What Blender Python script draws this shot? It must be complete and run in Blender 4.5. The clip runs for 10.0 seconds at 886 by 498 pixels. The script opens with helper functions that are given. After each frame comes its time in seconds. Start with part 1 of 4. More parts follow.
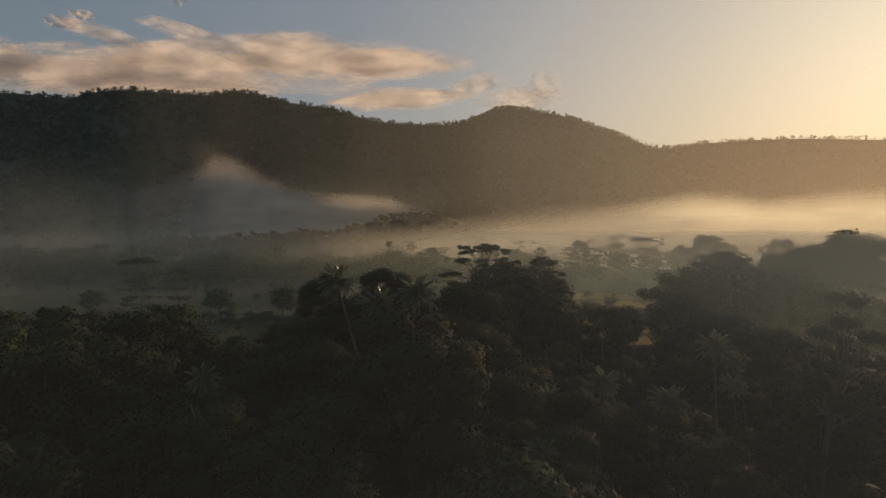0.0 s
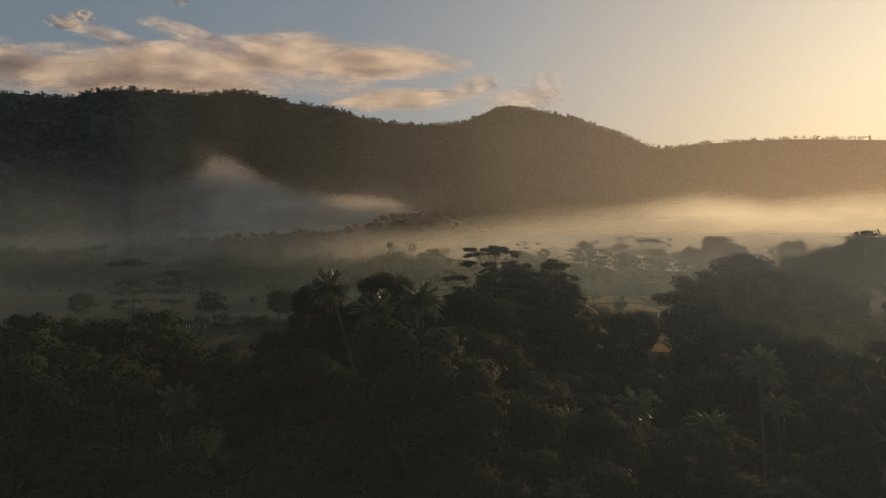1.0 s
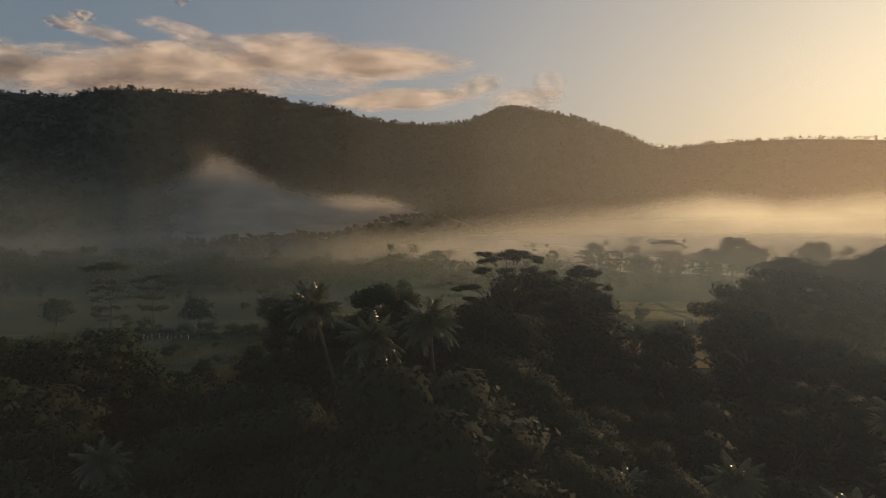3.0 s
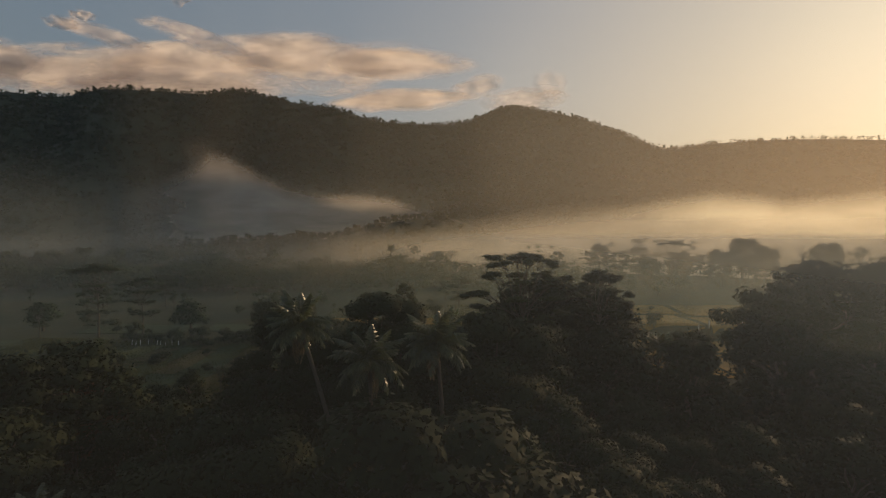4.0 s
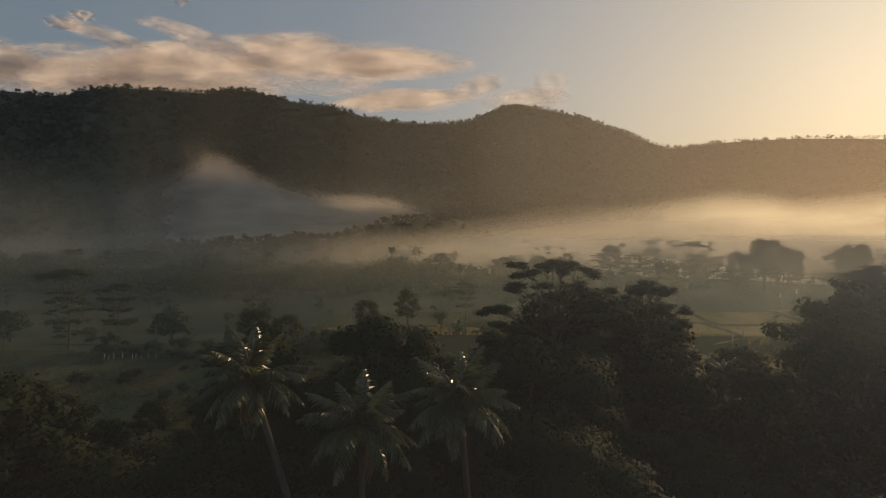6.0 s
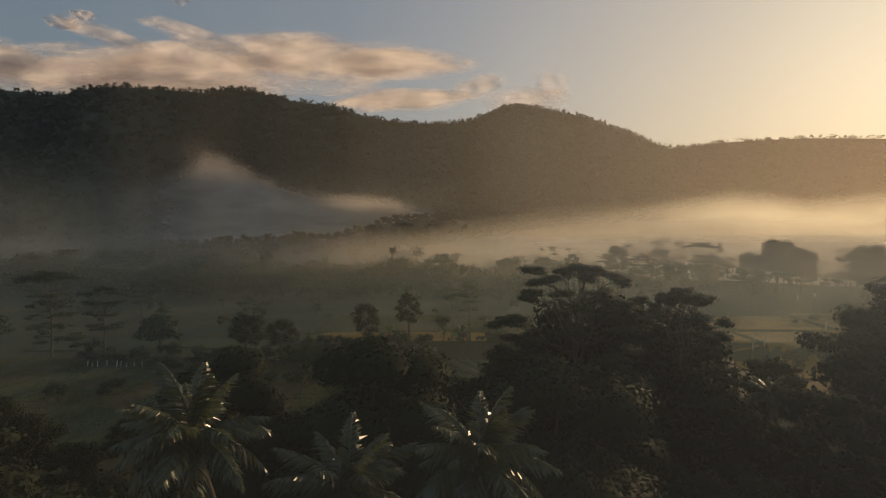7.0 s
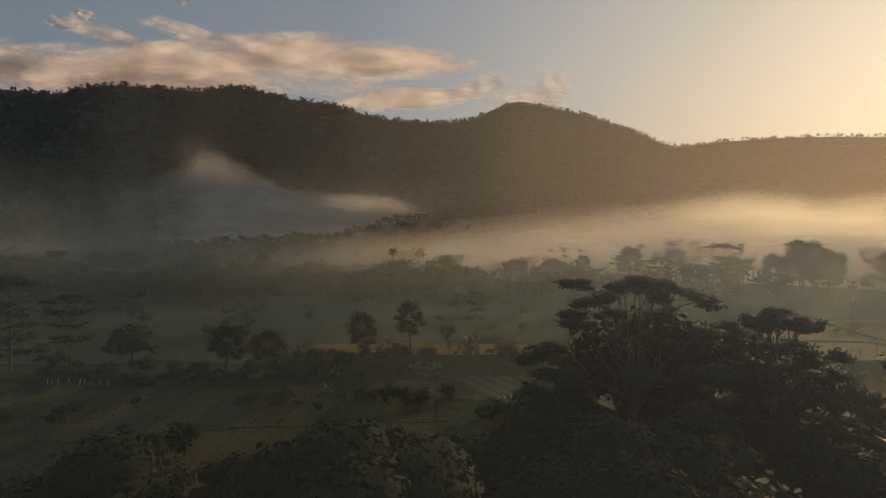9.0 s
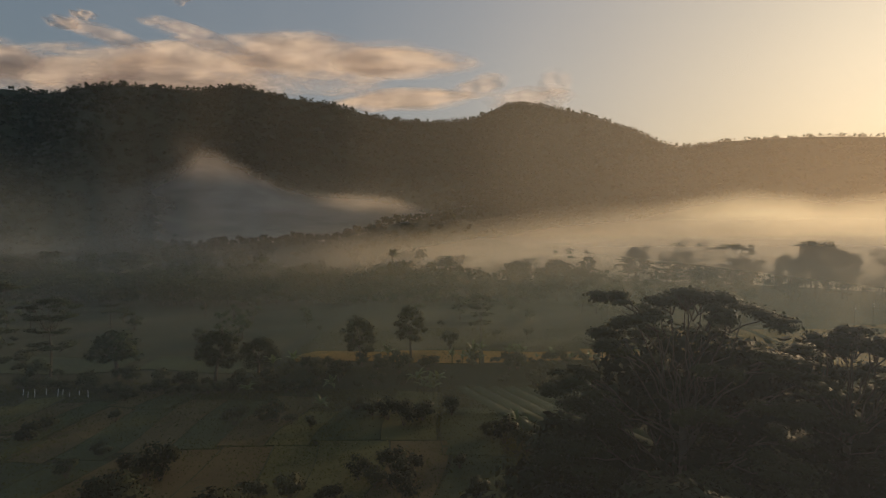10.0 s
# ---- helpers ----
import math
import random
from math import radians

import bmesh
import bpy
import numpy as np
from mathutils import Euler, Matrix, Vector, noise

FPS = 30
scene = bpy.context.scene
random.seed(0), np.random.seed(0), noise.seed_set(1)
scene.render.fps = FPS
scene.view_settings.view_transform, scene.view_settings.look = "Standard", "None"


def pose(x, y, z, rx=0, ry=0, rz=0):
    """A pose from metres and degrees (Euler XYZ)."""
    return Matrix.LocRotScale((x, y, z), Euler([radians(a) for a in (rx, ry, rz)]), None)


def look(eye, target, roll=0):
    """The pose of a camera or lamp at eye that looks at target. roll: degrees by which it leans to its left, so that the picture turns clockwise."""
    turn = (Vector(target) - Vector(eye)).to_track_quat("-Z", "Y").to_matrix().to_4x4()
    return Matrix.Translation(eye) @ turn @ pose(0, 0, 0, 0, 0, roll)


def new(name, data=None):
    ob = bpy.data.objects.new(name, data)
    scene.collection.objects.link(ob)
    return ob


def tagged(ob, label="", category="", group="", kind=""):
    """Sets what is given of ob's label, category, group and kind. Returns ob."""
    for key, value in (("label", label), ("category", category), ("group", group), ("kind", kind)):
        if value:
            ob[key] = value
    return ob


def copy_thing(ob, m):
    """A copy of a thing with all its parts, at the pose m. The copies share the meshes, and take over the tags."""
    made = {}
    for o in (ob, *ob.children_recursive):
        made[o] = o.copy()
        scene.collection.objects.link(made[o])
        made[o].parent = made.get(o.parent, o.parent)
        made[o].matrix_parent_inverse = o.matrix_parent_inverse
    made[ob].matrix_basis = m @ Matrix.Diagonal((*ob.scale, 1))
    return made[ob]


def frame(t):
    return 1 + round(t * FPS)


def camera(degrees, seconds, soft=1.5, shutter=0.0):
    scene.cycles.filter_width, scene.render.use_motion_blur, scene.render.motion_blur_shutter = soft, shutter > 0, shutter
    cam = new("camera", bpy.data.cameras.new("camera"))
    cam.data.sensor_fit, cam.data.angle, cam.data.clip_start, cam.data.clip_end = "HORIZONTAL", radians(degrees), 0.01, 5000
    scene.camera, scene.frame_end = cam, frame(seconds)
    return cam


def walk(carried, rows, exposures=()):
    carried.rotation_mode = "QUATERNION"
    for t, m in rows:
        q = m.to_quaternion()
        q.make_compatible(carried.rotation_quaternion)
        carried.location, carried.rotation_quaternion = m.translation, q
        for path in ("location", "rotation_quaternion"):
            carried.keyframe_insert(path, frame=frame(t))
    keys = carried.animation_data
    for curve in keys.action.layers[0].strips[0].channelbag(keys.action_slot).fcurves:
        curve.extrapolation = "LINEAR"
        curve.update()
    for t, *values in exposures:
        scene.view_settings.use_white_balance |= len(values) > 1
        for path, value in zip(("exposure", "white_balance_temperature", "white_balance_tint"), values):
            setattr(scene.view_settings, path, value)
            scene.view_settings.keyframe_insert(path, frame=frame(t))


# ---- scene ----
cam = camera(79.0, 10.0, soft=1.25)
METRES, EYE, TILT, LEAN, TURN = 75.0, 33.0, -2.57, 0.0, 0.0
ROWS = [
    (0.0, 0.0, 0.0, 0.0, 0.0, 0.0, 0.0),
    (0.5, -0.0049, 0.0491, 0.0021, 0.04, 0.04, -0.01),
    (1.0, -0.0095, 0.0985, 0.0039, 0.08, 0.08, -0.02),
    (1.5, -0.0143, 0.1485, 0.0055, 0.12, 0.1, -0.01),
    (2.0, -0.0194, 0.1981, 0.0074, 0.13, 0.13, 0.0),
    (2.5, -0.0239, 0.248, 0.0092, 0.15, 0.15, -0.02),
    (4.0, -0.0389, 0.3974, 0.0172, 0.21, 0.21, -0.03),
    (4.5, -0.044, 0.447, 0.0194, 0.23, 0.24, -0.03),
    (5.0, -0.0489, 0.4968, 0.0216, 0.25, 0.25, -0.02),
    (5.5, -0.054, 0.5463, 0.0239, 0.27, 0.26, -0.0),
    (7.0, -0.067, 0.6998, 0.0309, 0.39, 0.28, -0.04),
    (7.5, -0.0703, 0.7509, 0.0326, 0.45, 0.26, -0.01),
    (8.0, -0.0736, 0.8019, 0.0336, 0.49, 0.28, -0.02),
    (8.5, -0.0767, 0.8503, 0.0368, 0.52, 0.28, 0.01),
    (9.0, -0.0795, 0.8984, 0.0394, 0.56, 0.29, 0.02),
    (9.5, -0.0837, 0.9471, 0.0422, 0.57, 0.31, -0.01),
    (10.0, -0.0872, 0.995, 0.0449, 0.59, 0.31, 0.01),
]
walk(cam, [(t, pose(0, 0, EYE, TILT, LEAN, TURN) @ pose(METRES * x, METRES * y, METRES * z, 90 + pitch, roll, yaw)) for t, x, y, z, yaw, pitch, roll in ROWS])

# ---- world, sun ----
SUN_AZ, SUN_EL = 44.0, 10.6      # degrees to the right of +y, degrees above the horizon
SUN_DIR = Vector((math.sin(radians(SUN_AZ)) * math.cos(radians(SUN_EL)),
                  math.cos(radians(SUN_AZ)) * math.cos(radians(SUN_EL)), math.sin(radians(SUN_EL))))
scene.cycles.transparent_max_bounces = 32

world = bpy.data.worlds.new("dawn_sky")
scene.world = world
world.use_nodes = True
wn, wl = world.node_tree.nodes, world.node_tree.links
wn.clear()
sky = wn.new("ShaderNodeTexSky")
sky.sky_type = "NISHITA"
sky.sun_disc = False
sky.sun_elevation, sky.sun_rotation = radians(SUN_EL), radians(SUN_AZ)
sky.altitude, sky.air_density, sky.dust_density, sky.ozone_density = 300, 1.0, 5.0, 1.5
bg = wn.new("ShaderNodeBackground")
bg.inputs["Strength"].default_value = 0.195
wout = wn.new("ShaderNodeOutputWorld")
veil = wn.new("ShaderNodeGamma")             # thick moist air evens the sky out
veil.inputs["Gamma"].default_value = 0.40
wl.new(sky.outputs[0], veil.inputs[0])
tone = wn.new("ShaderNodeHueSaturation")
tone.inputs["Saturation"].default_value = 1.5
wl.new(veil.outputs[0], tone.inputs["Color"])
wl.new(tone.outputs[0], bg.inputs["Color"])
wl.new(bg.outputs[0], wout.inputs["Surface"])

sun_data = bpy.data.lights.new("sun", "SUN")
sun_data.energy, sun_data.angle, sun_data.color = 4.4, radians(1.2), (1.0, 0.69, 0.40)
sun = new("sun", sun_data)
sun.matrix_world = look(SUN_DIR * 900, (0, 0, 0))


# ---- materials ----
def material(name):
    m = bpy.data.materials.new(name)
    m.use_nodes = True
    m.node_tree.nodes.clear()
    return m, m.node_tree.nodes, m.node_tree.links


def ramp(nodes, links, source, stops):
    r = nodes.new("ShaderNodeValToRGB")
    while len(r.color_ramp.elements) < len(stops):
        r.color_ramp.elements.new(0.5)
    for e, (p, c) in zip(r.color_ramp.elements, stops):
        e.position, e.color = p, (*c, 1)
    links.new(source, r.inputs[0])
    return r.outputs[0]


def calc(nodes, links, op, a, b=None):
    n = nodes.new("ShaderNodeMath")
    n.operation = op
    for k, v in enumerate((a, b)):
        if v is None:
            continue
        if isinstance(v, (int, float)):
            n.inputs[k].default_value = v
        else:
            links.new(v, n.inputs[k])
    return n.outputs[0]


def noise_at(nodes, links, vector, scale, detail=3.0, stretch=(1, 1, 1), rough=0.55):
    mp = nodes.new("ShaderNodeMapping")
    mp.inputs["Scale"].default_value = stretch
    links.new(vector, mp.inputs[0])
    n = nodes.new("ShaderNodeTexNoise")
    n.inputs["Scale"].default_value, n.inputs["Detail"].default_value = scale, detail
    n.inputs["Roughness"].default_value = rough
    links.new(mp.outputs[0], n.inputs["Vector"])
    return n.outputs[0]


def span(nodes, links, source, a, b, lo=0.0, hi=1.0, smooth=True):
    n = nodes.new("ShaderNodeMapRange")
    n.interpolation_type = "SMOOTHSTEP" if smooth else "LINEAR"
    n.inputs["From Min"].default_value, n.inputs["From Max"].default_value = a, b
    n.inputs["To Min"].default_value, n.inputs["To Max"].default_value = lo, hi
    links.new(source, n.inputs[0])
    return n.outputs[0]


def leaf_material(name, dark, light, rough=0.5, glow=0.25, spec=0.4):
    """Foliage: each leaf and each plant a little different in colour, thin enough to let some light through."""
    m, n, l = material(name)
    geo, info = n.new("ShaderNodeNewGeometry"), n.new("ShaderNodeObjectInfo")
    mixed = calc(n, l, "ADD", calc(n, l, "MULTIPLY", geo.outputs["Random Per Island"], 0.35), calc(n, l, "MULTIPLY", info.outputs["Random"], 0.65))
    col = ramp(n, l, mixed, [(0.1, dark), (0.9, light)])
    p = n.new("ShaderNodeBsdfPrincipled")
    p.inputs["Roughness"].default_value, p.inputs["Specular IOR Level"].default_value = rough, spec
    t = n.new("ShaderNodeBsdfTranslucent")
    mx, o = n.new("ShaderNodeMixShader"), n.new("ShaderNodeOutputMaterial")
    mx.inputs[0].default_value = glow
    l.new(col, p.inputs["Base Color"]), l.new(col, t.inputs["Color"])
    l.new(p.outputs[0], mx.inputs[1]), l.new(t.outputs[0], mx.inputs[2]), l.new(mx.outputs[0], o.inputs[0])
    return m


def solid_material(name, stops, scale=1.0, detail=4.0, rough=0.8, bump=0.3, stretch=(1, 1, 1), metal=0.0, second=8.0):
    """A rough surface whose colour runs through stops by broad stains and fine grain."""
    m, n, l = material(name)
    tc, info = n.new("ShaderNodeTexCoord"), n.new("ShaderNodeObjectInfo")
    a = noise_at(n, l, tc.outputs["Object"], scale, detail, stretch)
    b = noise_at(n, l, tc.outputs["Object"], scale * second, 3, stretch)
    f = calc(n, l, "ADD", calc(n, l, "MULTIPLY", a, 0.6), calc(n, l, "MULTIPLY", b, 0.3))
    f = calc(n, l, "ADD", f, calc(n, l, "MULTIPLY", info.outputs["Random"], 0.12))
    col = ramp(n, l, f, stops)
    p, o, bp = n.new("ShaderNodeBsdfPrincipled"), n.new("ShaderNodeOutputMaterial"), n.new("ShaderNodeBump")
    p.inputs["Roughness"].default_value, p.inputs["Metallic"].default_value = rough, metal
    p.inputs["Specular IOR Level"].default_value = 0.25
    bp.inputs["Strength"].default_value = bump
    l.new(b, bp.inputs["Height"]), l.new(bp.outputs[0], p.inputs["Normal"])
    l.new(col, p.inputs["Base Color"]), l.new(p.outputs[0], o.inputs[0])
    return m


def mist_material(name, density, top=(0.35, 1.0), foot=(0.0, 0.0), sides=(0.15, 0.85), grain=90.0, ragged=0.35, patch=0.5,
                  gain=(1.0, 1.0), rise=(0.2, 0.85), albedo=(0.88, 0.85, 0.79), back=0.75):
    """Water droplets in a thin sheet: mostly clear, the rest scatters light on both sides. v runs up the sheet, u along it."""
    m, n, l = material(name)
    geo, uv = n.new("ShaderNodeNewGeometry"), n.new("ShaderNodeUVMap")
    sep = n.new("ShaderNodeSeparateXYZ")
    l.new(uv.outputs[0], sep.inputs[0])
    u, v = sep.outputs[0], sep.outputs[1]
    big = noise_at(n, l, geo.outputs["Position"], 1.0 / grain, 5, (0.45, 0.45, 1.3), 0.6)
    fine = noise_at(n, l, geo.outputs["Position"], 3.7 / grain, 4, (0.4, 0.4, 1.5), 0.6)
    wob = calc(n, l, "ADD", v, calc(n, l, "MULTIPLY", calc(n, l, "SUBTRACT", calc(n, l, "ADD", calc(n, l, "MULTIPLY", big, 0.7), calc(n, l, "MULTIPLY", fine, 0.3)), 0.5), ragged * 2))
    a = span(n, l, wob, top[0], top[1], 1.0, 0.0)
    if foot[1] > foot[0]:
        a = calc(n, l, "MULTIPLY", a, span(n, l, v, foot[0], foot[1]))
    a = calc(n, l, "MULTIPLY", a, span(n, l, v, 0.86, 1.0, 1.0, 0.0))
    if sides[0] > 0:
        a = calc(n, l, "MULTIPLY", a, span(n, l, u, 0.0, sides[0]))
    if sides[1] < 1:
        a = calc(n, l, "MULTIPLY", a, span(n, l, u, sides[1], 1.0, 1.0, 0.0))
    a = calc(n, l, "MULTIPLY", a, span(n, l, u, rise[0], rise[1], gain[0], gain[1]))
    a = calc(n, l, "MULTIPLY", a, span(n, l, calc(n, l, "ADD", calc(n, l, "MULTIPLY", big, 0.6), calc(n, l, "MULTIPLY", fine, 0.4)), 0.3, 0.7, 1.0 - patch, 1.0 + patch))
    a = calc(n, l, "MINIMUM", calc(n, l, "MULTIPLY", a, density), 0.97)
    d, t, tr = n.new("ShaderNodeBsdfDiffuse"), n.new("ShaderNodeBsdfTranslucent"), n.new("ShaderNodeBsdfTransparent")
    d.inputs[0].default_value, t.inputs[0].default_value = (*albedo, 1), (*albedo, 1)
    both, mx, o = n.new("ShaderNodeMixShader"), n.new("ShaderNodeMixShader"), n.new("ShaderNodeOutputMaterial")
    both.inputs[0].default_value = back
    l.new(d.outputs[0], both.inputs[1]), l.new(t.outputs[0], both.inputs[2])
    l.new(a, mx.inputs[0]), l.new(tr.outputs[0], mx.inputs[1]), l.new(both.outputs[0], mx.inputs[2])
    l.new(mx.outputs[0], o.inputs[0])
    return m


LEAF_DARK = leaf_material("leaf_dark", (0.014, 0.021, 0.010), (0.028, 0.040, 0.017), 0.75, 0.08, 0.1)
LEAF_OLIVE = leaf_material("leaf_olive", (0.017, 0.023, 0.010), (0.034, 0.042, 0.016), 0.75, 0.1, 0.1)
LEAF_FEATHER = leaf_material("leaf_feather", (0.020, 0.030, 0.012), (0.04, 0.055, 0.02), 0.65, 0.2, 0.15)
LEAF_SHRUB = leaf_material("leaf_shrub", (0.026, 0.036, 0.013), (0.056, 0.06, 0.024), 0.65, 0.12, 0.18)
LEAF_FAR = leaf_material("leaf_far", (0.018, 0.03, 0.014), (0.042, 0.062, 0.026), 0.8, 0.12, 0.1)
LEAF_SLOPE = leaf_material("leaf_slope", (0.022, 0.034, 0.017), (0.03, 0.043, 0.021), 0.85, 0.1, 0.05)
LEAF_RUST = leaf_material("leaf_rust", (0.05, 0.03, 0.017), (0.10, 0.055, 0.03), 0.7, 0.15, 0.12)
FROND = leaf_material("palm_frond", (0.04, 0.055, 0.02), (0.11, 0.125, 0.045), 0.3, 0.42, 1.0)
FROND_DRY = leaf_material("palm_frond_dry", (0.07, 0.056, 0.026), (0.16, 0.125, 0.058), 0.5, 0.3, 0.4)
BANANA = leaf_material("banana_leaf", (0.05, 0.085, 0.02), (0.10, 0.13, 0.04), 0.42, 0.35, 0.5)
GRASS = leaf_material("field_grass", (0.03, 0.042, 0.012), (0.07, 0.076, 0.022), 0.7, 0.55, 0.2)
BARK = solid_material("bark", [(0.2, (0.04, 0.032, 0.024)), (0.8, (0.11, 0.095, 0.075))], 0.8, 5, 0.9, 0.6, (1, 1, 0.25))
BARK_PALE = solid_material("bark_pale", [(0.2, (0.16, 0.14, 0.11)), (0.8, (0.34, 0.31, 0.26))], 0.7, 5, 0.85, 0.4, (1, 1, 0.5))
GROUND = solid_material("valley_ground", [(0.25, (0.018, 0.024, 0.010)), (0.5, (0.030, 0.036, 0.014)), (0.75, (0.046, 0.045, 0.020))], 0.035, 6, 0.95, 0.5, second=22)
FOREST_FLOOR = solid_material("forest_slope", [(0.3, (0.018, 0.028, 0.014)), (0.7, (0.03, 0.043, 0.02))], 0.02, 7, 0.95, 0.8, second=9)
PADDY_GREEN = solid_material("rice_green", [(0.25, (0.018, 0.03, 0.009)), (0.75, (0.046, 0.062, 0.018))], 0.09, 6, 0.8, 0.7, second=30)
PADDY_GOLD = solid_material("rice_gold", [(0.25, (0.10, 0.06, 0.006)), (0.75, (0.27, 0.155, 0.015))], 0.12, 6, 0.85, 0.7, second=30)
PADDY_RIPE = solid_material("rice_ripening", [(0.25, (0.042, 0.048, 0.013)), (0.75, (0.095, 0.095, 0.025))], 0.1, 6, 0.85, 0.7, second=25)
PADDY_BARE = solid_material("field_soil", [(0.25, (0.045, 0.038, 0.014)), (0.75, (0.10, 0.078, 0.03))], 0.1, 6, 0.9, 0.8, second=20)
BUND = solid_material("bund_grass", [(0.25, (0.02, 0.03, 0.01)), (0.75, (0.05, 0.058, 0.02))], 0.5, 5, 0.95, 0.8)
ROOF_TIN = solid_material("roof_tin", [(0.3, (0.22, 0.22, 0.21)), (0.75, (0.42, 0.41, 0.39))], 0.6, 5, 0.45, 0.2, metal=0.35)
WALL_PLASTER = solid_material("plaster", [(0.25, (0.30, 0.27, 0.22)), (0.75, (0.52, 0.48, 0.41))], 0.9, 5, 0.9, 0.2)
WOOD = solid_material("weathered_wood", [(0.25, (0.08, 0.06, 0.04)), (0.75, (0.2, 0.16, 0.11))], 1.2, 5, 0.85, 0.4, (1, 1, 0.2))
CLOTH = solid_material("white_cloth", [(0.2, (0.62, 0.60, 0.56)), (0.8, (0.82, 0.80, 0.76))], 2.0, 3, 0.8, 0.1)
NUT = solid_material("coconut_husk", [(0.2, (0.06, 0.07, 0.02)), (0.8, (0.2, 0.15, 0.05))], 3.0, 3, 0.6, 0.2)


# ---- mesh tools ----
def smooth01(t):
    t = max(0.0, min(1.0, t))
    return t * t * (3 - 2 * t)


def mesh_from(name, verts, faces, mat, smooth=False):
    me = bpy.data.meshes.new(name)
    me.from_pydata([tuple(v) for v in verts], [], faces)
    if smooth:
        me.polygons.foreach_set("use_smooth", [True] * len(me.polygons))
    me.materials.append(mat)
    me.update()
    return me


def part(name, me, parent=None, label="", m=None):
    ob = new(name, me)
    ob.parent = parent
    if m is not None:
        ob.matrix_basis = m
    return tagged(ob, label)


def tube(points, radii, sides=7):
    """A bent, tapering tube: vertices and faces."""
    verts, faces = [], []
    pts = [Vector(p) for p in points]
    for k, p in enumerate(pts):
        d = (pts[min(k + 1, len(pts) - 1)] - pts[max(k - 1, 0)]).normalized()
        a = d.cross(Vector((0.31, 0.95, 0.07))).normalized()
        b = d.cross(a)
        for s in range(sides):
            w = 2 * math.pi * s / sides
            verts.append(p + (a * math.cos(w) + b * math.sin(w)) * radii[k])
    for k in range(len(pts) - 1):
        for s in range(sides):
            s2 = (s + 1) % sides
            faces.append((k * sides + s, k * sides + s2, (k + 1) * sides + s2, (k + 1) * sides + s))
    faces.append(tuple(range((len(pts) - 1) * sides, len(pts) * sides)))
    return verts, faces


def join(pieces):
    verts, faces = [], []
    for v, f in pieces:
        k = len(verts)
        verts += v
        faces += [tuple(i + k for i in q) for q in f]
    return verts, faces


def leaves(rng, clumps, count, size, flat=0.0, shell=0.55):
    """Many small pointed leaf sprays laid over clumps (x, y, z, rx, ry, rz) like scales; flat turns them level.
    Corners of all the sprays, four each, and the way each spray's clump faces there."""
    c = np.array(clumps)
    vol = (c[:, 3] * c[:, 4] * c[:, 5]) ** 0.66
    pick = rng.choice(len(c), count, p=vol / vol.sum())
    d = rng.normal(size=(count, 3))
    d /= np.linalg.norm(d, axis=1)[:, None]
    r = shell + (1 - shell) * rng.random(count) ** 0.6
    r *= np.where(rng.random(count) < 0.3, 0.72, 1.0)           # some sprays sit deeper in the clump
    r *= 1 + 0.09 * rng.normal(size=count)
    pos = c[pick, :3] + d * r[:, None] * c[pick, 3:6]
    face = d / c[pick, 3:6]
    face /= np.linalg.norm(face, axis=1)[:, None]
    heart = np.average(c[:, :3], axis=0)
    out = pos - heart
    out /= np.linalg.norm(out, axis=1)[:, None] + 1e-6
    nrm = face * 0.9 + rng.normal(size=(count, 3)) * 0.34
    nrm = nrm * (1 - flat) + np.array([0, 0, 1.0]) * flat * 1.4
    nrm /= np.linalg.norm(nrm, axis=1)[:, None]
    side = np.cross(nrm, rng.normal(size=(count, 3)))
    side /= np.linalg.norm(side, axis=1)[:, None]
    along = np.cross(nrm, side)
    s = size * (0.6 + 0.8 * rng.random(count))[:, None]
    quad = np.stack([pos - along * s * 0.55, pos + side * s * 0.32 - nrm * s * 0.1, pos + along * s * 0.6 - nrm * s * 0.12, pos - side * s * 0.32 - nrm * s * 0.1], axis=1)
    shade = face * 0.6 + out * 0.5 + nrm * 0.12
    shade /= np.linalg.norm(shade, axis=1)[:, None]
    return quad.reshape(-1, 3), np.repeat(shade, 4, axis=0)


def leaf_mesh(name, pieces, mat):
    """One mesh of many sprays; each is shaded with the roundness of the clump that it lies on."""
    verts = np.concatenate([p[0] for p in pieces])
    normals = np.concatenate([p[1] for p in pieces])
    me = bpy.data.meshes.new(name)
    me.from_pydata(verts, [], np.arange(len(verts)).reshape(-1, 4))
    me.polygons.foreach_set("use_smooth", [True] * len(me.polygons))
    me.materials.append(mat)
    me.update()
    me.normals_split_custom_set_from_vertices(normals)
    return me


# ---- the ground ----
def ground_z(x, y):
    """The valley floor: level, with a terrace step some 3 m high across the fields."""
    return 3.4 * smooth01((y - 186.5 - 3.0 * math.sin(x * 0.05)) / 3.0) * smooth01((x + 52) / 14)


def axis(lo, a, b, hi, step, far=9):
    near = list(np.arange(a, b + 0.1, step))
    return [a - (a - lo) * (k / far) ** 2 for k in range(far, 0, -1)] + near + [b + (hi - b) * (k / far) ** 2 for k in range(1, far + 1)]


def build_ground():
    xs, ys = axis(-4500, -190, 200, 4500, 4.0), axis(-4500, 0, 320, 4800, 3.0)
    verts = []
    for y in ys:
        for x in xs:
            z = ground_z(x, y) + 0.1 * noise.noise((x * 0.03, y * 0.03, 0)) - 0.06
            verts.append((x, y, z))
    w = len(xs)
    faces = [(j * w + i, j * w + i + 1, (j + 1) * w + i + 1, (j + 1) * w + i) for j in range(len(ys) - 1) for i in range(w - 1)]
    tagged(new("ground", mesh_from("ground", verts, faces, GROUND, True)), "dark green grassy valley floor under morning haze", "ground", kind="structure")


build_ground()

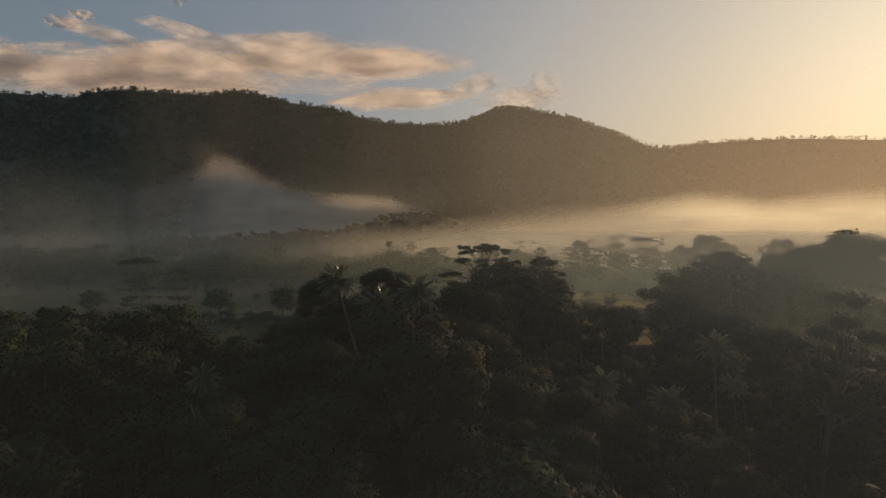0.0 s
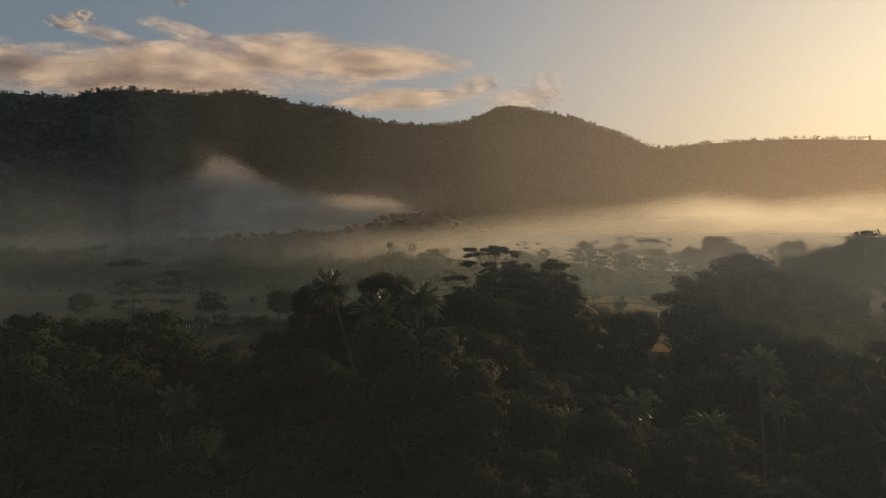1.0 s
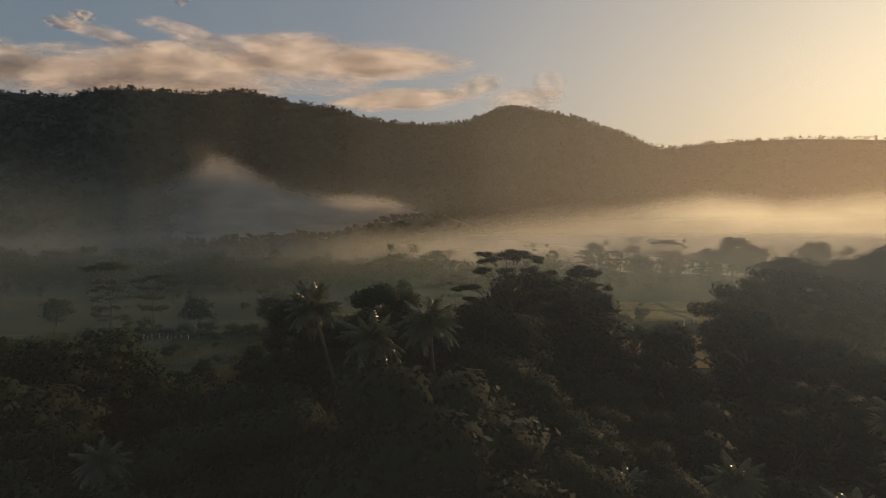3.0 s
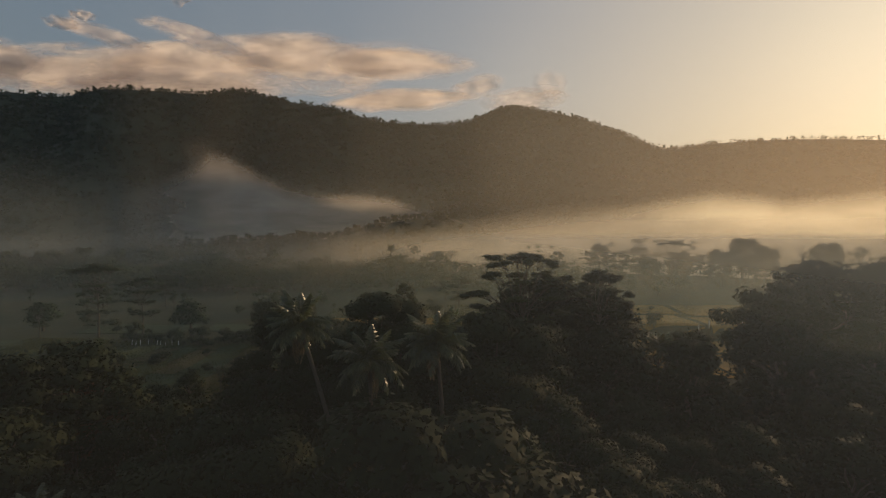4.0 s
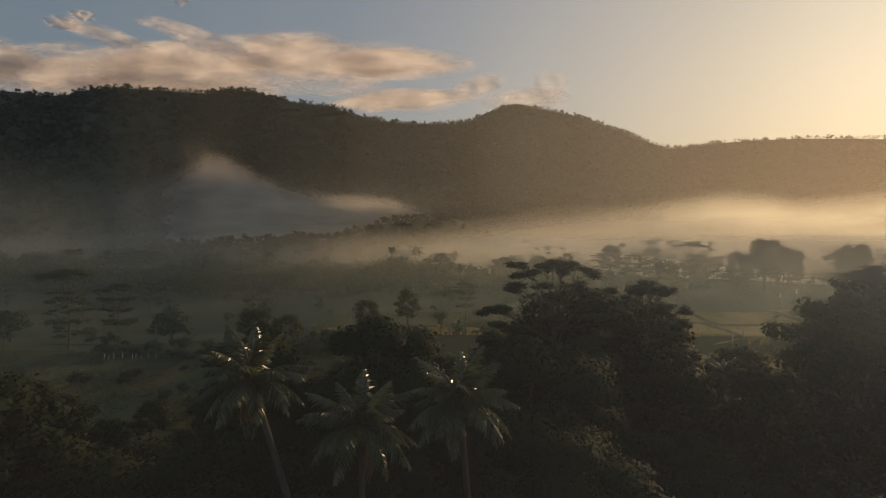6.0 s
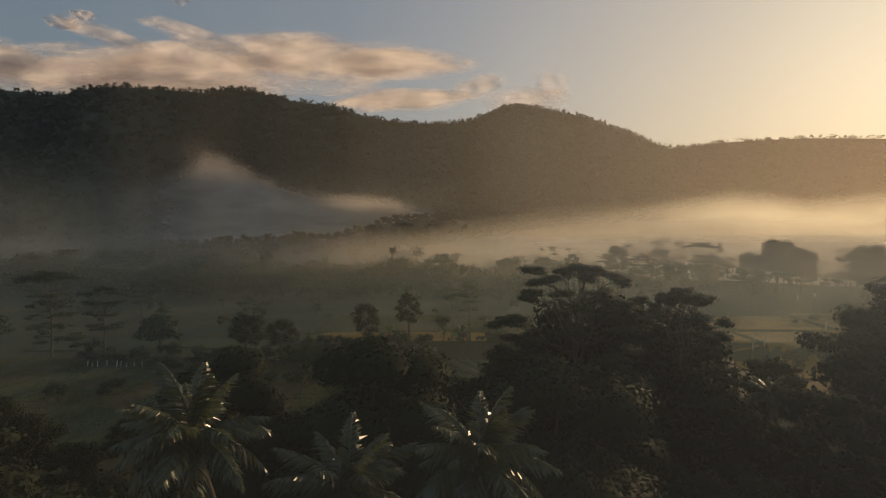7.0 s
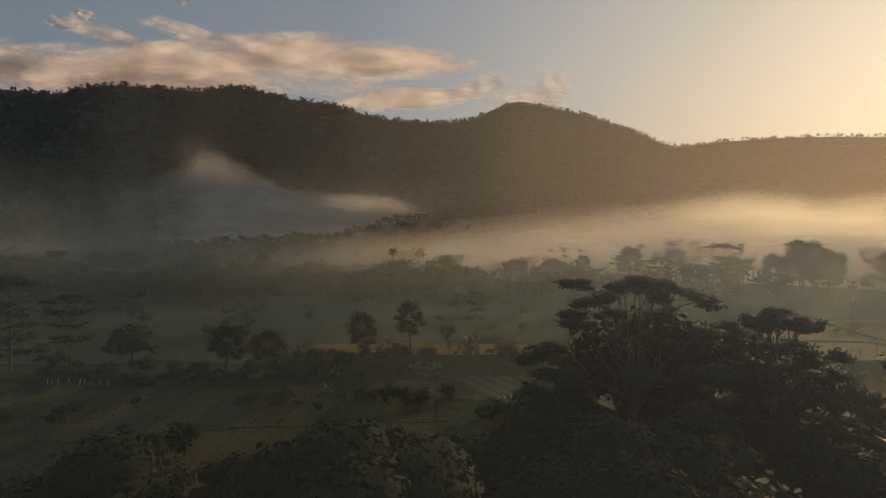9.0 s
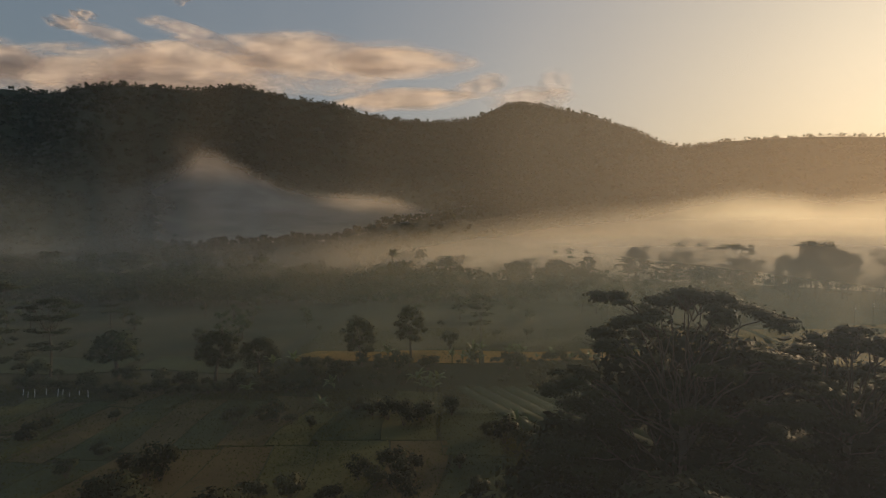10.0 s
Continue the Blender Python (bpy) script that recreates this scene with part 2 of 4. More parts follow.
# crest of the range from the far left round to the far right: x, y, z
CREST = [(-2100, 900, 300), (-1500, 1080, 300), (-950, 1130, 308), (-800, 1140, 299), (-690, 1150, 317), (-510, 1180, 314), (-440, 1190, 322),
         (-350, 1210, 306), (-245, 1240, 293), (-135, 1300, 277), (10, 1340, 280), (85, 1370, 303), (140, 1390, 326), (200, 1400, 331),
         (330, 1420, 313), (460, 1460, 281), (600, 1520, 247), (760, 1570, 269), (1000, 1560, 280), (1300, 1500, 268),
         (1600, 1430, 262), (2100, 1200, 280), (2700, 800, 300)]


def along(points, s):
    """A smooth curve through points; s runs from 0 to the last one's number."""
    k = min(int(s), len(points) - 2)
    f = s - k
    p = [Vector(points[max(0, min(len(points) - 1, k + d))]) for d in (-1, 0, 1, 2)]
    return 0.5 * (2 * p[1] + (p[2] - p[0]) * f + (2 * p[0] - 5 * p[1] + 4 * p[2] - p[3]) * f * f + (3 * p[1] - p[0] - 3 * p[2] + p[3]) * f ** 3)


def slope_point(s, v):
    """A point on the range: v = 0 on the crest, 1 at the foot towards the valley, below 0 behind."""
    c = along(CREST, s)
    out = Vector((-c.x * 0.35, -c.y, 0)).normalized()
    width = 480.0
    q = c + out * width * v
    if v >= 0:
        fall = (1 - v) ** 1.25
        gully = noise.fractal((q.x * 0.006, 3.1, v * 0.9), 0.8, 2.0, 4) * 34 * math.sin(math.pi * min(1, v)) + \
            noise.fractal((q.x * 0.02, q.y * 0.02, 1.7), 0.8, 2.0, 3) * 9 * min(1, v * 4)
        z = c.z * fall + gully * (1 - v * 0.4)
    else:
        z = c.z * (1 + v * 0.8) + noise.noise((q.x * 0.02, q.y * 0.02, 0)) * 5
    return Vector((q.x, q.y, z if v < 0.98 else -4))


def far_tree(rng, pieces, base, h, w, count=30):
    """A small distant tree: a thin stem and a few ragged clumps."""
    b = np.array(base)
    for e in ((0.18, 0, 0), (0, 0.18, 0)):
        e = np.array(e)
        pieces.append((np.array([b - e - (0, 0, 1), b + e - (0, 0, 1), b + e * 0.4 + (0, 0, h * 0.9), b - e * 0.4 + (0, 0, h * 0.9)]), np.array([[0, -0.8, 0.6]] * 4)))
    clumps = []
    for _ in range(rng.integers(3, 6)):
        a, r = rng.random() * 6.28, rng.random() * w * 0.4
        clumps.append((base.x + r * math.cos(a), base.y + r * math.sin(a), base.z + h * (0.28 + 0.6 * rng.random()), w * 0.34, w * 0.34, h * 0.17))
    pieces.append(leaves(rng, clumps, count, max(1.1, w * (0.38 if count <= 30 else 0.2)), 0.2, 0.3))


def build_range():
    n_s, vs = 420, [-0.7, -0.3, -0.1, -0.04] + [k / 36 for k in range(37)]
    top = len(CREST) - 1.001
    verts = [slope_point(top * i / n_s, v) for v in vs for i in range(n_s + 1)]
    w = n_s + 1
    faces = [(j * w + i, (j + 1) * w + i, (j + 1) * w + i + 1, j * w + i + 1) for j in range(len(vs) - 1) for i in range(n_s)]
    tagged(new("mountain_range", mesh_from("mountain_range", verts, faces, FOREST_FLOOR, True)), "long forested mountain range behind the misty valley", "mountain", kind="structure")
    rng = np.random.default_rng(5)
    pieces = []
    for _ in range(2600):                     # uneven tree line on the crest
        s = 1.5 + rng.random() * (len(CREST) - 4.5)
        if noise.noise((s * 2.3, 0, 4)) < -0.25 and rng.random() < 0.7:
            continue
        h = 4.4 + 9.0 * rng.random() ** 3.2
        far_tree(rng, pieces, slope_point(s, 0.03 * rng.random() - 0.01), h, h * 0.75)
    for _ in range(13000):                     # canopy on the slopes
        s, v = 1.5 + rng.random() * (len(CREST) - 4.5), 0.02 + 0.9 * rng.random()
        h = 5 + 6 * rng.random()
        far_tree(rng, pieces, slope_point(s, v) - Vector((0, 0, 3.5)), h, h * 1.7, 16)
    tagged(new("mountain_forest", leaf_mesh("mountain_forest", pieces, LEAF_SLOPE)), "dark tropical forest covering the mountain slopes and crest", "forest", kind="stuff")


build_range()


SPUR = [(-430, 0), (-330, 12), (-194, 17), (-138, 21), (-98, 28), (-65, 38), (-28, 44), (10, 42), (60, 28), (130, 10), (220, 0)]


def steps(table, x):
    """A smooth run through a table of (place, value)."""
    if x <= table[0][0]:
        return table[0][1]
    for (a, p), (b, q) in zip(table, table[1:]):
        if x <= b:
            return p + (q - p) * smooth01((x - a) / (b - a)) * 0.5 + (q - p) * (x - a) / (b - a) * 0.5
    return table[-1][1]


def spur_z(x, y):
    """A low wooded spur that runs out of the range into the valley."""
    mid = 640 + 0.05 * (x + 30)
    crest = steps(SPUR, x)
    return crest * math.exp(-((y - mid) / 70) ** 2) * (1 + 0.2 * noise.noise((x * 0.02, y * 0.02, 3)))


def build_spur():
    xs, ys = np.arange(-430, 300, 8.0), np.arange(470, 830, 9.0)
    verts = [(x, y, spur_z(x, y) - 0.6) for y in ys for x in xs]
    w = len(xs)
    faces = [(j * w + i, j * w + i + 1, (j + 1) * w + i + 1, (j + 1) * w + i) for j in range(len(ys) - 1) for i in range(w - 1)]
    tagged(new("spur_hill", mesh_from("spur_hill", verts, faces, FOREST_FLOOR, True)), "low wooded spur reaching into the misty valley", "hill", kind="structure")
    rng = np.random.default_rng(9)
    pieces = []
    for _ in range(1300):
        x, y = -420 + 700 * rng.random(), 560 + 150 * rng.random()
        h = 5 + 6 * rng.random() ** 1.5
        far_tree(rng, pieces, Vector((x, y, spur_z(x, y) - 1)), h, h * 0.95)
    tagged(new("spur_woods", leaf_mesh("spur_woods", pieces, LEAF_FAR)), "small dark trees covering the low spur", "forest", kind="stuff")


build_spur()


def build_valley_woods():
    """Woods far down the valley floor, lost in the mist."""
    rng = np.random.default_rng(21)
    pieces = []
    for _ in range(900):
        y = 385 + 230 * rng.random()
        x = (rng.random() - 0.5) * 2.1 * y
        if noise.noise((x * 0.012, y * 0.012, 8)) < -0.05:
            continue
        h = 8 + 10 * rng.random() ** 1.6
        far_tree(rng, pieces, Vector((x, y, ground_z(x, y))), h, h * 0.8, 120)
    tagged(new("valley_woods", leaf_mesh("valley_woods", pieces, LEAF_FAR)), "hazy woods far across the valley floor", "forest", kind="stuff")


build_valley_woods()


# ---- mist ----
def shade_lean(a):
    """How far a sheet is pulled in at bearing a (degrees): on the shaded side it is bent along the line of the sun, so
    that its shape keeps it dark.
    """
    total, b = 0.0, 12.0
    while b > a:
        lean = 18 * smooth01((12 - b) / 34) if b > -26 else b + 44
        total -= math.tan(radians(max(-25.0, min(25.0, lean)))) * radians(0.5)
        b -= 0.5
    return math.exp(total)


def mist(name, label, reach, a0, a1, z0, z1, mat, crest=None, ridge=None, leaning=True):
    """A hanging sheet of mist that curves round the head of the valley, gently folded. reach: its distance from the valley mouth;
    a0, a1: the bearings between which it hangs, in degrees to the right of +y; crest(u) shapes its upper edge,
    or ridge, a table of bearings and of the slope at which the edge rises over a height of 34.5 m."""
    nu, nv = 96, 10
    verts, uvs = [], []
    pull = [shade_lean(a0 + (a1 - a0) * i / nu) if leaning else 1.0 for i in range(nu + 1)]
    for j in range(nv + 1):
        for i in range(nu + 1):
            u, v = i / nu, j / nv
            a = radians(a0 + (a1 - a0) * u)
            top = z0 + (z1 - z0) * (crest(u) if crest else 1.0)
            r = reach * (1 + 0.012 * math.sin(a * 9 + reach) + 0.01 * noise.noise((a * 6, reach, v * 1.5)))
            r *= pull[i]
            if ridge:
                top = z0 + (34.5 + r * steps(ridge, a0 + (a1 - a0) * u) - z0) / 0.88
            verts.append((-3 + r * math.sin(a), 35 + r * math.cos(a), z0 + (top - z0) * v))
            uvs.append((u, v))
    w = nu + 1
    faces = [(j * w + i, j * w + i + 1, (j + 1) * w + i + 1, (j + 1) * w + i) for j in range(nv) for i in range(nu)]
    me = mesh_from(name, verts, faces, mat, True)
    layer = me.uv_layers.new(name="UVMap")
    for loop in me.loops:
        layer.data[loop.index].uv = uvs[loop.vertex_index]
    return tagged(new(name, me), label, "mist", "mist over the valley", "stuff")


LOW = "thin low mist drifting over the fields"
BANK = "pale bank of morning mist lying across the valley"
MIST_SHADED = (0.38, 0.46, 0.41)                   # dim tone: shade put into the low mist's colour


def low(reach, density, gain, height, a0=-70, albedo=MIST_SHADED):
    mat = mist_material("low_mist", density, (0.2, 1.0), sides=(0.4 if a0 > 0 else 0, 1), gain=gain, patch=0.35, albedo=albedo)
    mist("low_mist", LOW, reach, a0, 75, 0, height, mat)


# the nearest sheet hangs only sunward and stands in for a veil of sun glare
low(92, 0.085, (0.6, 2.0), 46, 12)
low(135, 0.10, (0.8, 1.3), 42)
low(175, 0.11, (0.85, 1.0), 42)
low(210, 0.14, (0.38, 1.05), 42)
# farther sheets get a paler, warmer colour that imitates sunlit mist
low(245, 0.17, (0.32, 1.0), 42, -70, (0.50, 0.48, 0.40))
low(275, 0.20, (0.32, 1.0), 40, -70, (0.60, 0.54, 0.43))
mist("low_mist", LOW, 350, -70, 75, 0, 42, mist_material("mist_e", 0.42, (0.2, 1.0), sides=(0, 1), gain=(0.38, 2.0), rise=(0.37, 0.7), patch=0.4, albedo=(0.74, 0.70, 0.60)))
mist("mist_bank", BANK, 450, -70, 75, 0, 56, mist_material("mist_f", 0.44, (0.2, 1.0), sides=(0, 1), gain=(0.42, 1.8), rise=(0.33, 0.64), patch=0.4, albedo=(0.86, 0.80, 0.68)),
     crest=lambda u: 0.66 + 0.38 * smooth01((u - 0.42) / 0.2))
BANK_TOP = [(-0.5, -0.0105), (3.7, -0.0021), (12.5, 0.0164), (18.1, 0.0299), (23.4, 0.0462), (26.8, 0.0534), (30.0, 0.0472), (32.7, 0.0371), (35.9, 0.0424), (39.2, 0.0479), (49.3, 0.0436)]
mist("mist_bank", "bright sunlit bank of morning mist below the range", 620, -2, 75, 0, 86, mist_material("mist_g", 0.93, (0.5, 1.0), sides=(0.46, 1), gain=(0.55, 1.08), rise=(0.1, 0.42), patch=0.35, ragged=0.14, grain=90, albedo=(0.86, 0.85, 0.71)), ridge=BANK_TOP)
PLUME_TOP = [(-41.9, 0.0393), (-34.0, 0.049), (-29.6, 0.0642), (-26.3, 0.0851), (-24.8, 0.1014), (-23.7, 0.1167), (-22.3, 0.1151), (-20.7, 0.1005), (-18.5, 0.0819), (-16.3, 0.0626), (-13.5, 0.0553), (-11.2, 0.0537), (-8.3, 0.0531), (-5.9, 0.0471), (-4.1, 0.0378), (-2.3, 0.0294), (0.7, 0.0179)]
mist("mist_plume", "grey plume of mist rising at the mountain foot", 720, -36, -0.5, 0, 165, mist_material("mist_plume", 0.55, (0.72, 1.0), sides=(0.62, 0.95), ragged=0.2, grain=44, patch=0.3, gain=(1.6, 0.75), rise=(0.35, 0.8), albedo=(0.8, 0.74, 0.68)), ridge=PLUME_TOP, leaning=False)
mist("mist_wisp", "thin thread of mist above the plume", 742, -27, -22.4, 70, 160, mist_material("mist_wisp", 0.10, (0.4, 0.98), foot=(0.0, 0.3), sides=(0.45, 0.55), ragged=0.3, grain=40, albedo=(0.8, 0.74, 0.68)), leaning=False)
mist("mountain_foot_mist", "soft grey mist along the mountain foot", 700, -70, 8, 0, 120, mist_material("mist_foot", 0.27, (0.1, 0.95), sides=(0, 0.7), ragged=0.15, grain=200, patch=0.3, albedo=(0.64, 0.69, 0.65)))
mist("morning_haze", "thin haze in front of the mountain range", 560, -75, 80, 0, 420, mist_material("mist_haze", 0.13, (0.3, 1.0), sides=(0, 1), gain=(0.9, 1.5), rise=(0.4, 0.8), patch=0.1, ragged=0.1, grain=400, albedo=(0.84, 0.83, 0.79)))
# the sun's glow over the range, put into the orange colour of a sheet
mist("sun_glow_haze", "haze sheet tinted orange to imitate the low sun's glow", 600, 4, 80, 0, 260, mist_material("mist_sun_glow", 0.26, (0.3, 1.0), sides=(0.75, 1), patch=0.1, ragged=0.1, grain=400, albedo=(0.92, 0.70, 0.47)))


def glare_veil():
    """A level veil added just above the crowns of the grove: it lifts dark tones and imitates sun glare."""
    nu, nv = 40, 30
    verts, uvs = [], []
    for j in range(nv + 1):
        for i in range(nu + 1):
            u, v = i / nu, j / nv
            x, y = -220 + 480 * u, -60 + 400 * v
            # skewed along the flight path, so the imitated glare stays on the sunward side
            verts.append((x - 0.0875 * y, y, 30.2 + 0.4 * noise.noise((x * 0.01, y * 0.01, 4))))
            uvs.append((u, v))
    w = nu + 1
    faces = [(j * w + i, j * w + i + 1, (j + 1) * w + i + 1, (j + 1) * w + i) for j in range(nv) for i in range(nu)]
    me = mesh_from("glare_veil", verts, faces, mist_material("mist_glare", 0.05, (0.45, 0.92), sides=(0.1, 0.95), gain=(1.05, 6.5), rise=(0.452, 0.515), patch=0.06, ragged=0.05, grain=160, back=0.4, albedo=(0.86, 0.82, 0.70)), True)
    layer = me.uv_layers.new(name="UVMap")
    for loop in me.loops:
        layer.data[loop.index].uv = uvs[loop.vertex_index]
    tagged(new("glare_veil", me), "faint added veil above the grove imitating haze and sun glare", "mist", "mist over the valley", "stuff")


glare_veil()


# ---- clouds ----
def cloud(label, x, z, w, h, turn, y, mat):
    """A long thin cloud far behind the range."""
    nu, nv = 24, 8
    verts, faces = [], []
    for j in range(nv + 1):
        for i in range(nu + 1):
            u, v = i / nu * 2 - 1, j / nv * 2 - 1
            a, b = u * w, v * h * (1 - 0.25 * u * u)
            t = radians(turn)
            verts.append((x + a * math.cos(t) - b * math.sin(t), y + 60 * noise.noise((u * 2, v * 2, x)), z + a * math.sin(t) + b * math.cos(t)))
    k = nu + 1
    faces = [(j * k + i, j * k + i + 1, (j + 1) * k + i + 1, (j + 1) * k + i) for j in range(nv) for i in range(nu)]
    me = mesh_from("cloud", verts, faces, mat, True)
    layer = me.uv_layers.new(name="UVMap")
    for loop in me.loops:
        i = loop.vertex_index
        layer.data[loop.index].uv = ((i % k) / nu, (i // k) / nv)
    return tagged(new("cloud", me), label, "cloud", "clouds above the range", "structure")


def cloud_material(name, density, size):
    """Soft-edged cloud: thick in the middle, frayed by noise towards its rim."""
    m, n, l = material(name)
    geo, uv = n.new("ShaderNodeNewGeometry"), n.new("ShaderNodeUVMap")
    sep = n.new("ShaderNodeSeparateXYZ")
    l.new(uv.outputs[0], sep.inputs[0])
    cu = calc(n, l, "POWER", calc(n, l, "ABSOLUTE", calc(n, l, "SUBTRACT", calc(n, l, "MULTIPLY", sep.outputs[0], 2.0), 1.0)), 2.0)
    cv = calc(n, l, "POWER", calc(n, l, "ABSOLUTE", calc(n, l, "SUBTRACT", calc(n, l, "MULTIPLY", sep.outputs[1], 2.0), 1.0)), 2.0)
    r = calc(n, l, "SQRT", calc(n, l, "ADD", cu, cv))
    a = noise_at(n, l, geo.outputs["Position"], 1 / size, 7, (0.42, 0.42, 1.7), 0.6)
    b = noise_at(n, l, geo.outputs["Position"], 3.1 / size, 5, (0.4, 0.4, 1.2), 0.6)
    r = calc(n, l, "ADD", r, calc(n, l, "MULTIPLY", calc(n, l, "SUBTRACT", 0.5, a), 1.5))
    r = calc(n, l, "ADD", r, calc(n, l, "MULTIPLY", calc(n, l, "SUBTRACT", 0.5, b), 0.5))
    hard = calc(n, l, "SQRT", calc(n, l, "ADD", cu, cv))
    al = calc(n, l, "MULTIPLY", span(n, l, r, 0.3, 1.08, density, 0.0), span(n, l, hard, 0.8, 1.0, 1.0, 0.0))
    # shading within the cloud, put into its colour by noise
    white = ramp(n, l, b, [(0.32, (0.55, 0.50, 0.52)), (0.68, (0.92, 0.86, 0.84))])
    d, t, tr = n.new("ShaderNodeBsdfDiffuse"), n.new("ShaderNodeBsdfTranslucent"), n.new("ShaderNodeBsdfTransparent")
    l.new(white, d.inputs[0]), l.new(white, t.inputs[0])
    both, mx, o = n.new("ShaderNodeMixShader"), n.new("ShaderNodeMixShader"), n.new("ShaderNodeOutputMaterial")
    both.inputs[0].default_value = 0.6
    l.new(d.outputs[0], both.inputs[1]), l.new(t.outputs[0], both.inputs[2])
    l.new(al, mx.inputs[0]), l.new(tr.outputs[0], mx.inputs[1]), l.new(both.outputs[0], mx.inputs[2])
    l.new(mx.outputs[0], o.inputs[0])
    return m


THICK, THIN, FAINT = cloud_material("cloud_thick", 0.9, 260), cloud_material("cloud_thin", 0.55, 150), cloud_material("cloud_faint", 0.3, 200)
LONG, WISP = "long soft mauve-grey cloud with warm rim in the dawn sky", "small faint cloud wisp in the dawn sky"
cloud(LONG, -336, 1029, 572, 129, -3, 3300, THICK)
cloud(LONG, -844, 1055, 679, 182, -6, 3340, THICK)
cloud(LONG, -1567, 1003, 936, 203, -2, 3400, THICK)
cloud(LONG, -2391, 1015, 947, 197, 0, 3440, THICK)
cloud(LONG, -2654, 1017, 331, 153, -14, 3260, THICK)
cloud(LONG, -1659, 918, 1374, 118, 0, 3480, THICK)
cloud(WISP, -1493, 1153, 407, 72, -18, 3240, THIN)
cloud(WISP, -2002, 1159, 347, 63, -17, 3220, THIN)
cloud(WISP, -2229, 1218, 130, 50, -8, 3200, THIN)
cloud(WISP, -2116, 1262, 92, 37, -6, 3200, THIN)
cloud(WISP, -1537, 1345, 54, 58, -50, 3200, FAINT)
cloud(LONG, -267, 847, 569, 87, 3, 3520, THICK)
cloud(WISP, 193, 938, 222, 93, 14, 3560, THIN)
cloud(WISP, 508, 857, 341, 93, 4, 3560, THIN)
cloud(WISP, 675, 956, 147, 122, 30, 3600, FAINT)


# ---- trees ----
def limb(rng, a, b, r0, r1, sag=0.12, steps=5):
    a, b = Vector(a), Vector(b)
    pts, radii = [], []
    for k in range(steps + 1):
        f = k / steps
        p = a.lerp(b, f)
        p.z += (b - a).length * sag * math.sin(math.pi * f)
        p += Vector(rng.normal(size=3) * 0.06 * (b - a).length * math.sin(math.pi * f) * 0.6)
        pts.append(p)
        radii.append(r0 + (r1 - r0) * f)
    return tube(pts, radii, 6)


def broadleaf(seed, h, w, mat, count=2600, size=0.55, open_=0.0):
    """A round-headed tree of height h and crown width w: trunk with limbs, and a crown of many leaf clumps."""
    rng = np.random.default_rng(seed)
    root = new("broadleaf_tree")
    fork = h * (0.36 + 0.1 * rng.random())
    lean = rng.normal(size=2) * h * 0.03
    pieces = [tube([(0, 0, -0.5), (lean[0] * 0.4, lean[1] * 0.4, fork * 0.5), (lean[0], lean[1], fork)], [w * 0.045 + 0.1, w * 0.035 + 0.06, w * 0.028 + 0.04], 8)]
    clumps = []
    n = 20 + int(8 * rng.random())
    for k in range(n):
        a = k * 2.4 + rng.random() * 0.7
        f = (k + 0.5) / n
        r = w * 0.5 * math.sqrt(max(0, 1 - (2 * f - 0.75) ** 2 / 1.7)) * (0.55 + 0.5 * rng.random())
        z = fork * 0.85 + (h - fork * 0.85) * (f ** 0.85) * (0.86 + 0.1 * rng.random())
        c = w * (0.13 + 0.08 * rng.random()) * (1 - 0.25 * open_)
        if rng.random() < open_ * 0.55:
            continue
        clumps.append((lean[0] + r * math.cos(a), lean[1] + r * math.sin(a), z - c * 0.3, c * 1.15, c * 1.15, c * (0.62 + 0.2 * rng.random())))
        if k % 3 == 0 or open_ > 0:
            pieces.append(limb(rng, (lean[0], lean[1], fork * (0.8 + 0.2 * rng.random())), clumps[-1][:3], w * 0.018 + 0.03, 0.03))
    part("trunk", mesh_from("trunk", *join(pieces), BARK, True), root, "rough brown trunk and limbs")
    part("crown", leaf_mesh("crown", [leaves(rng, clumps, count, size * 1.3, 0.1, 0.72)], mat), root)
    return root


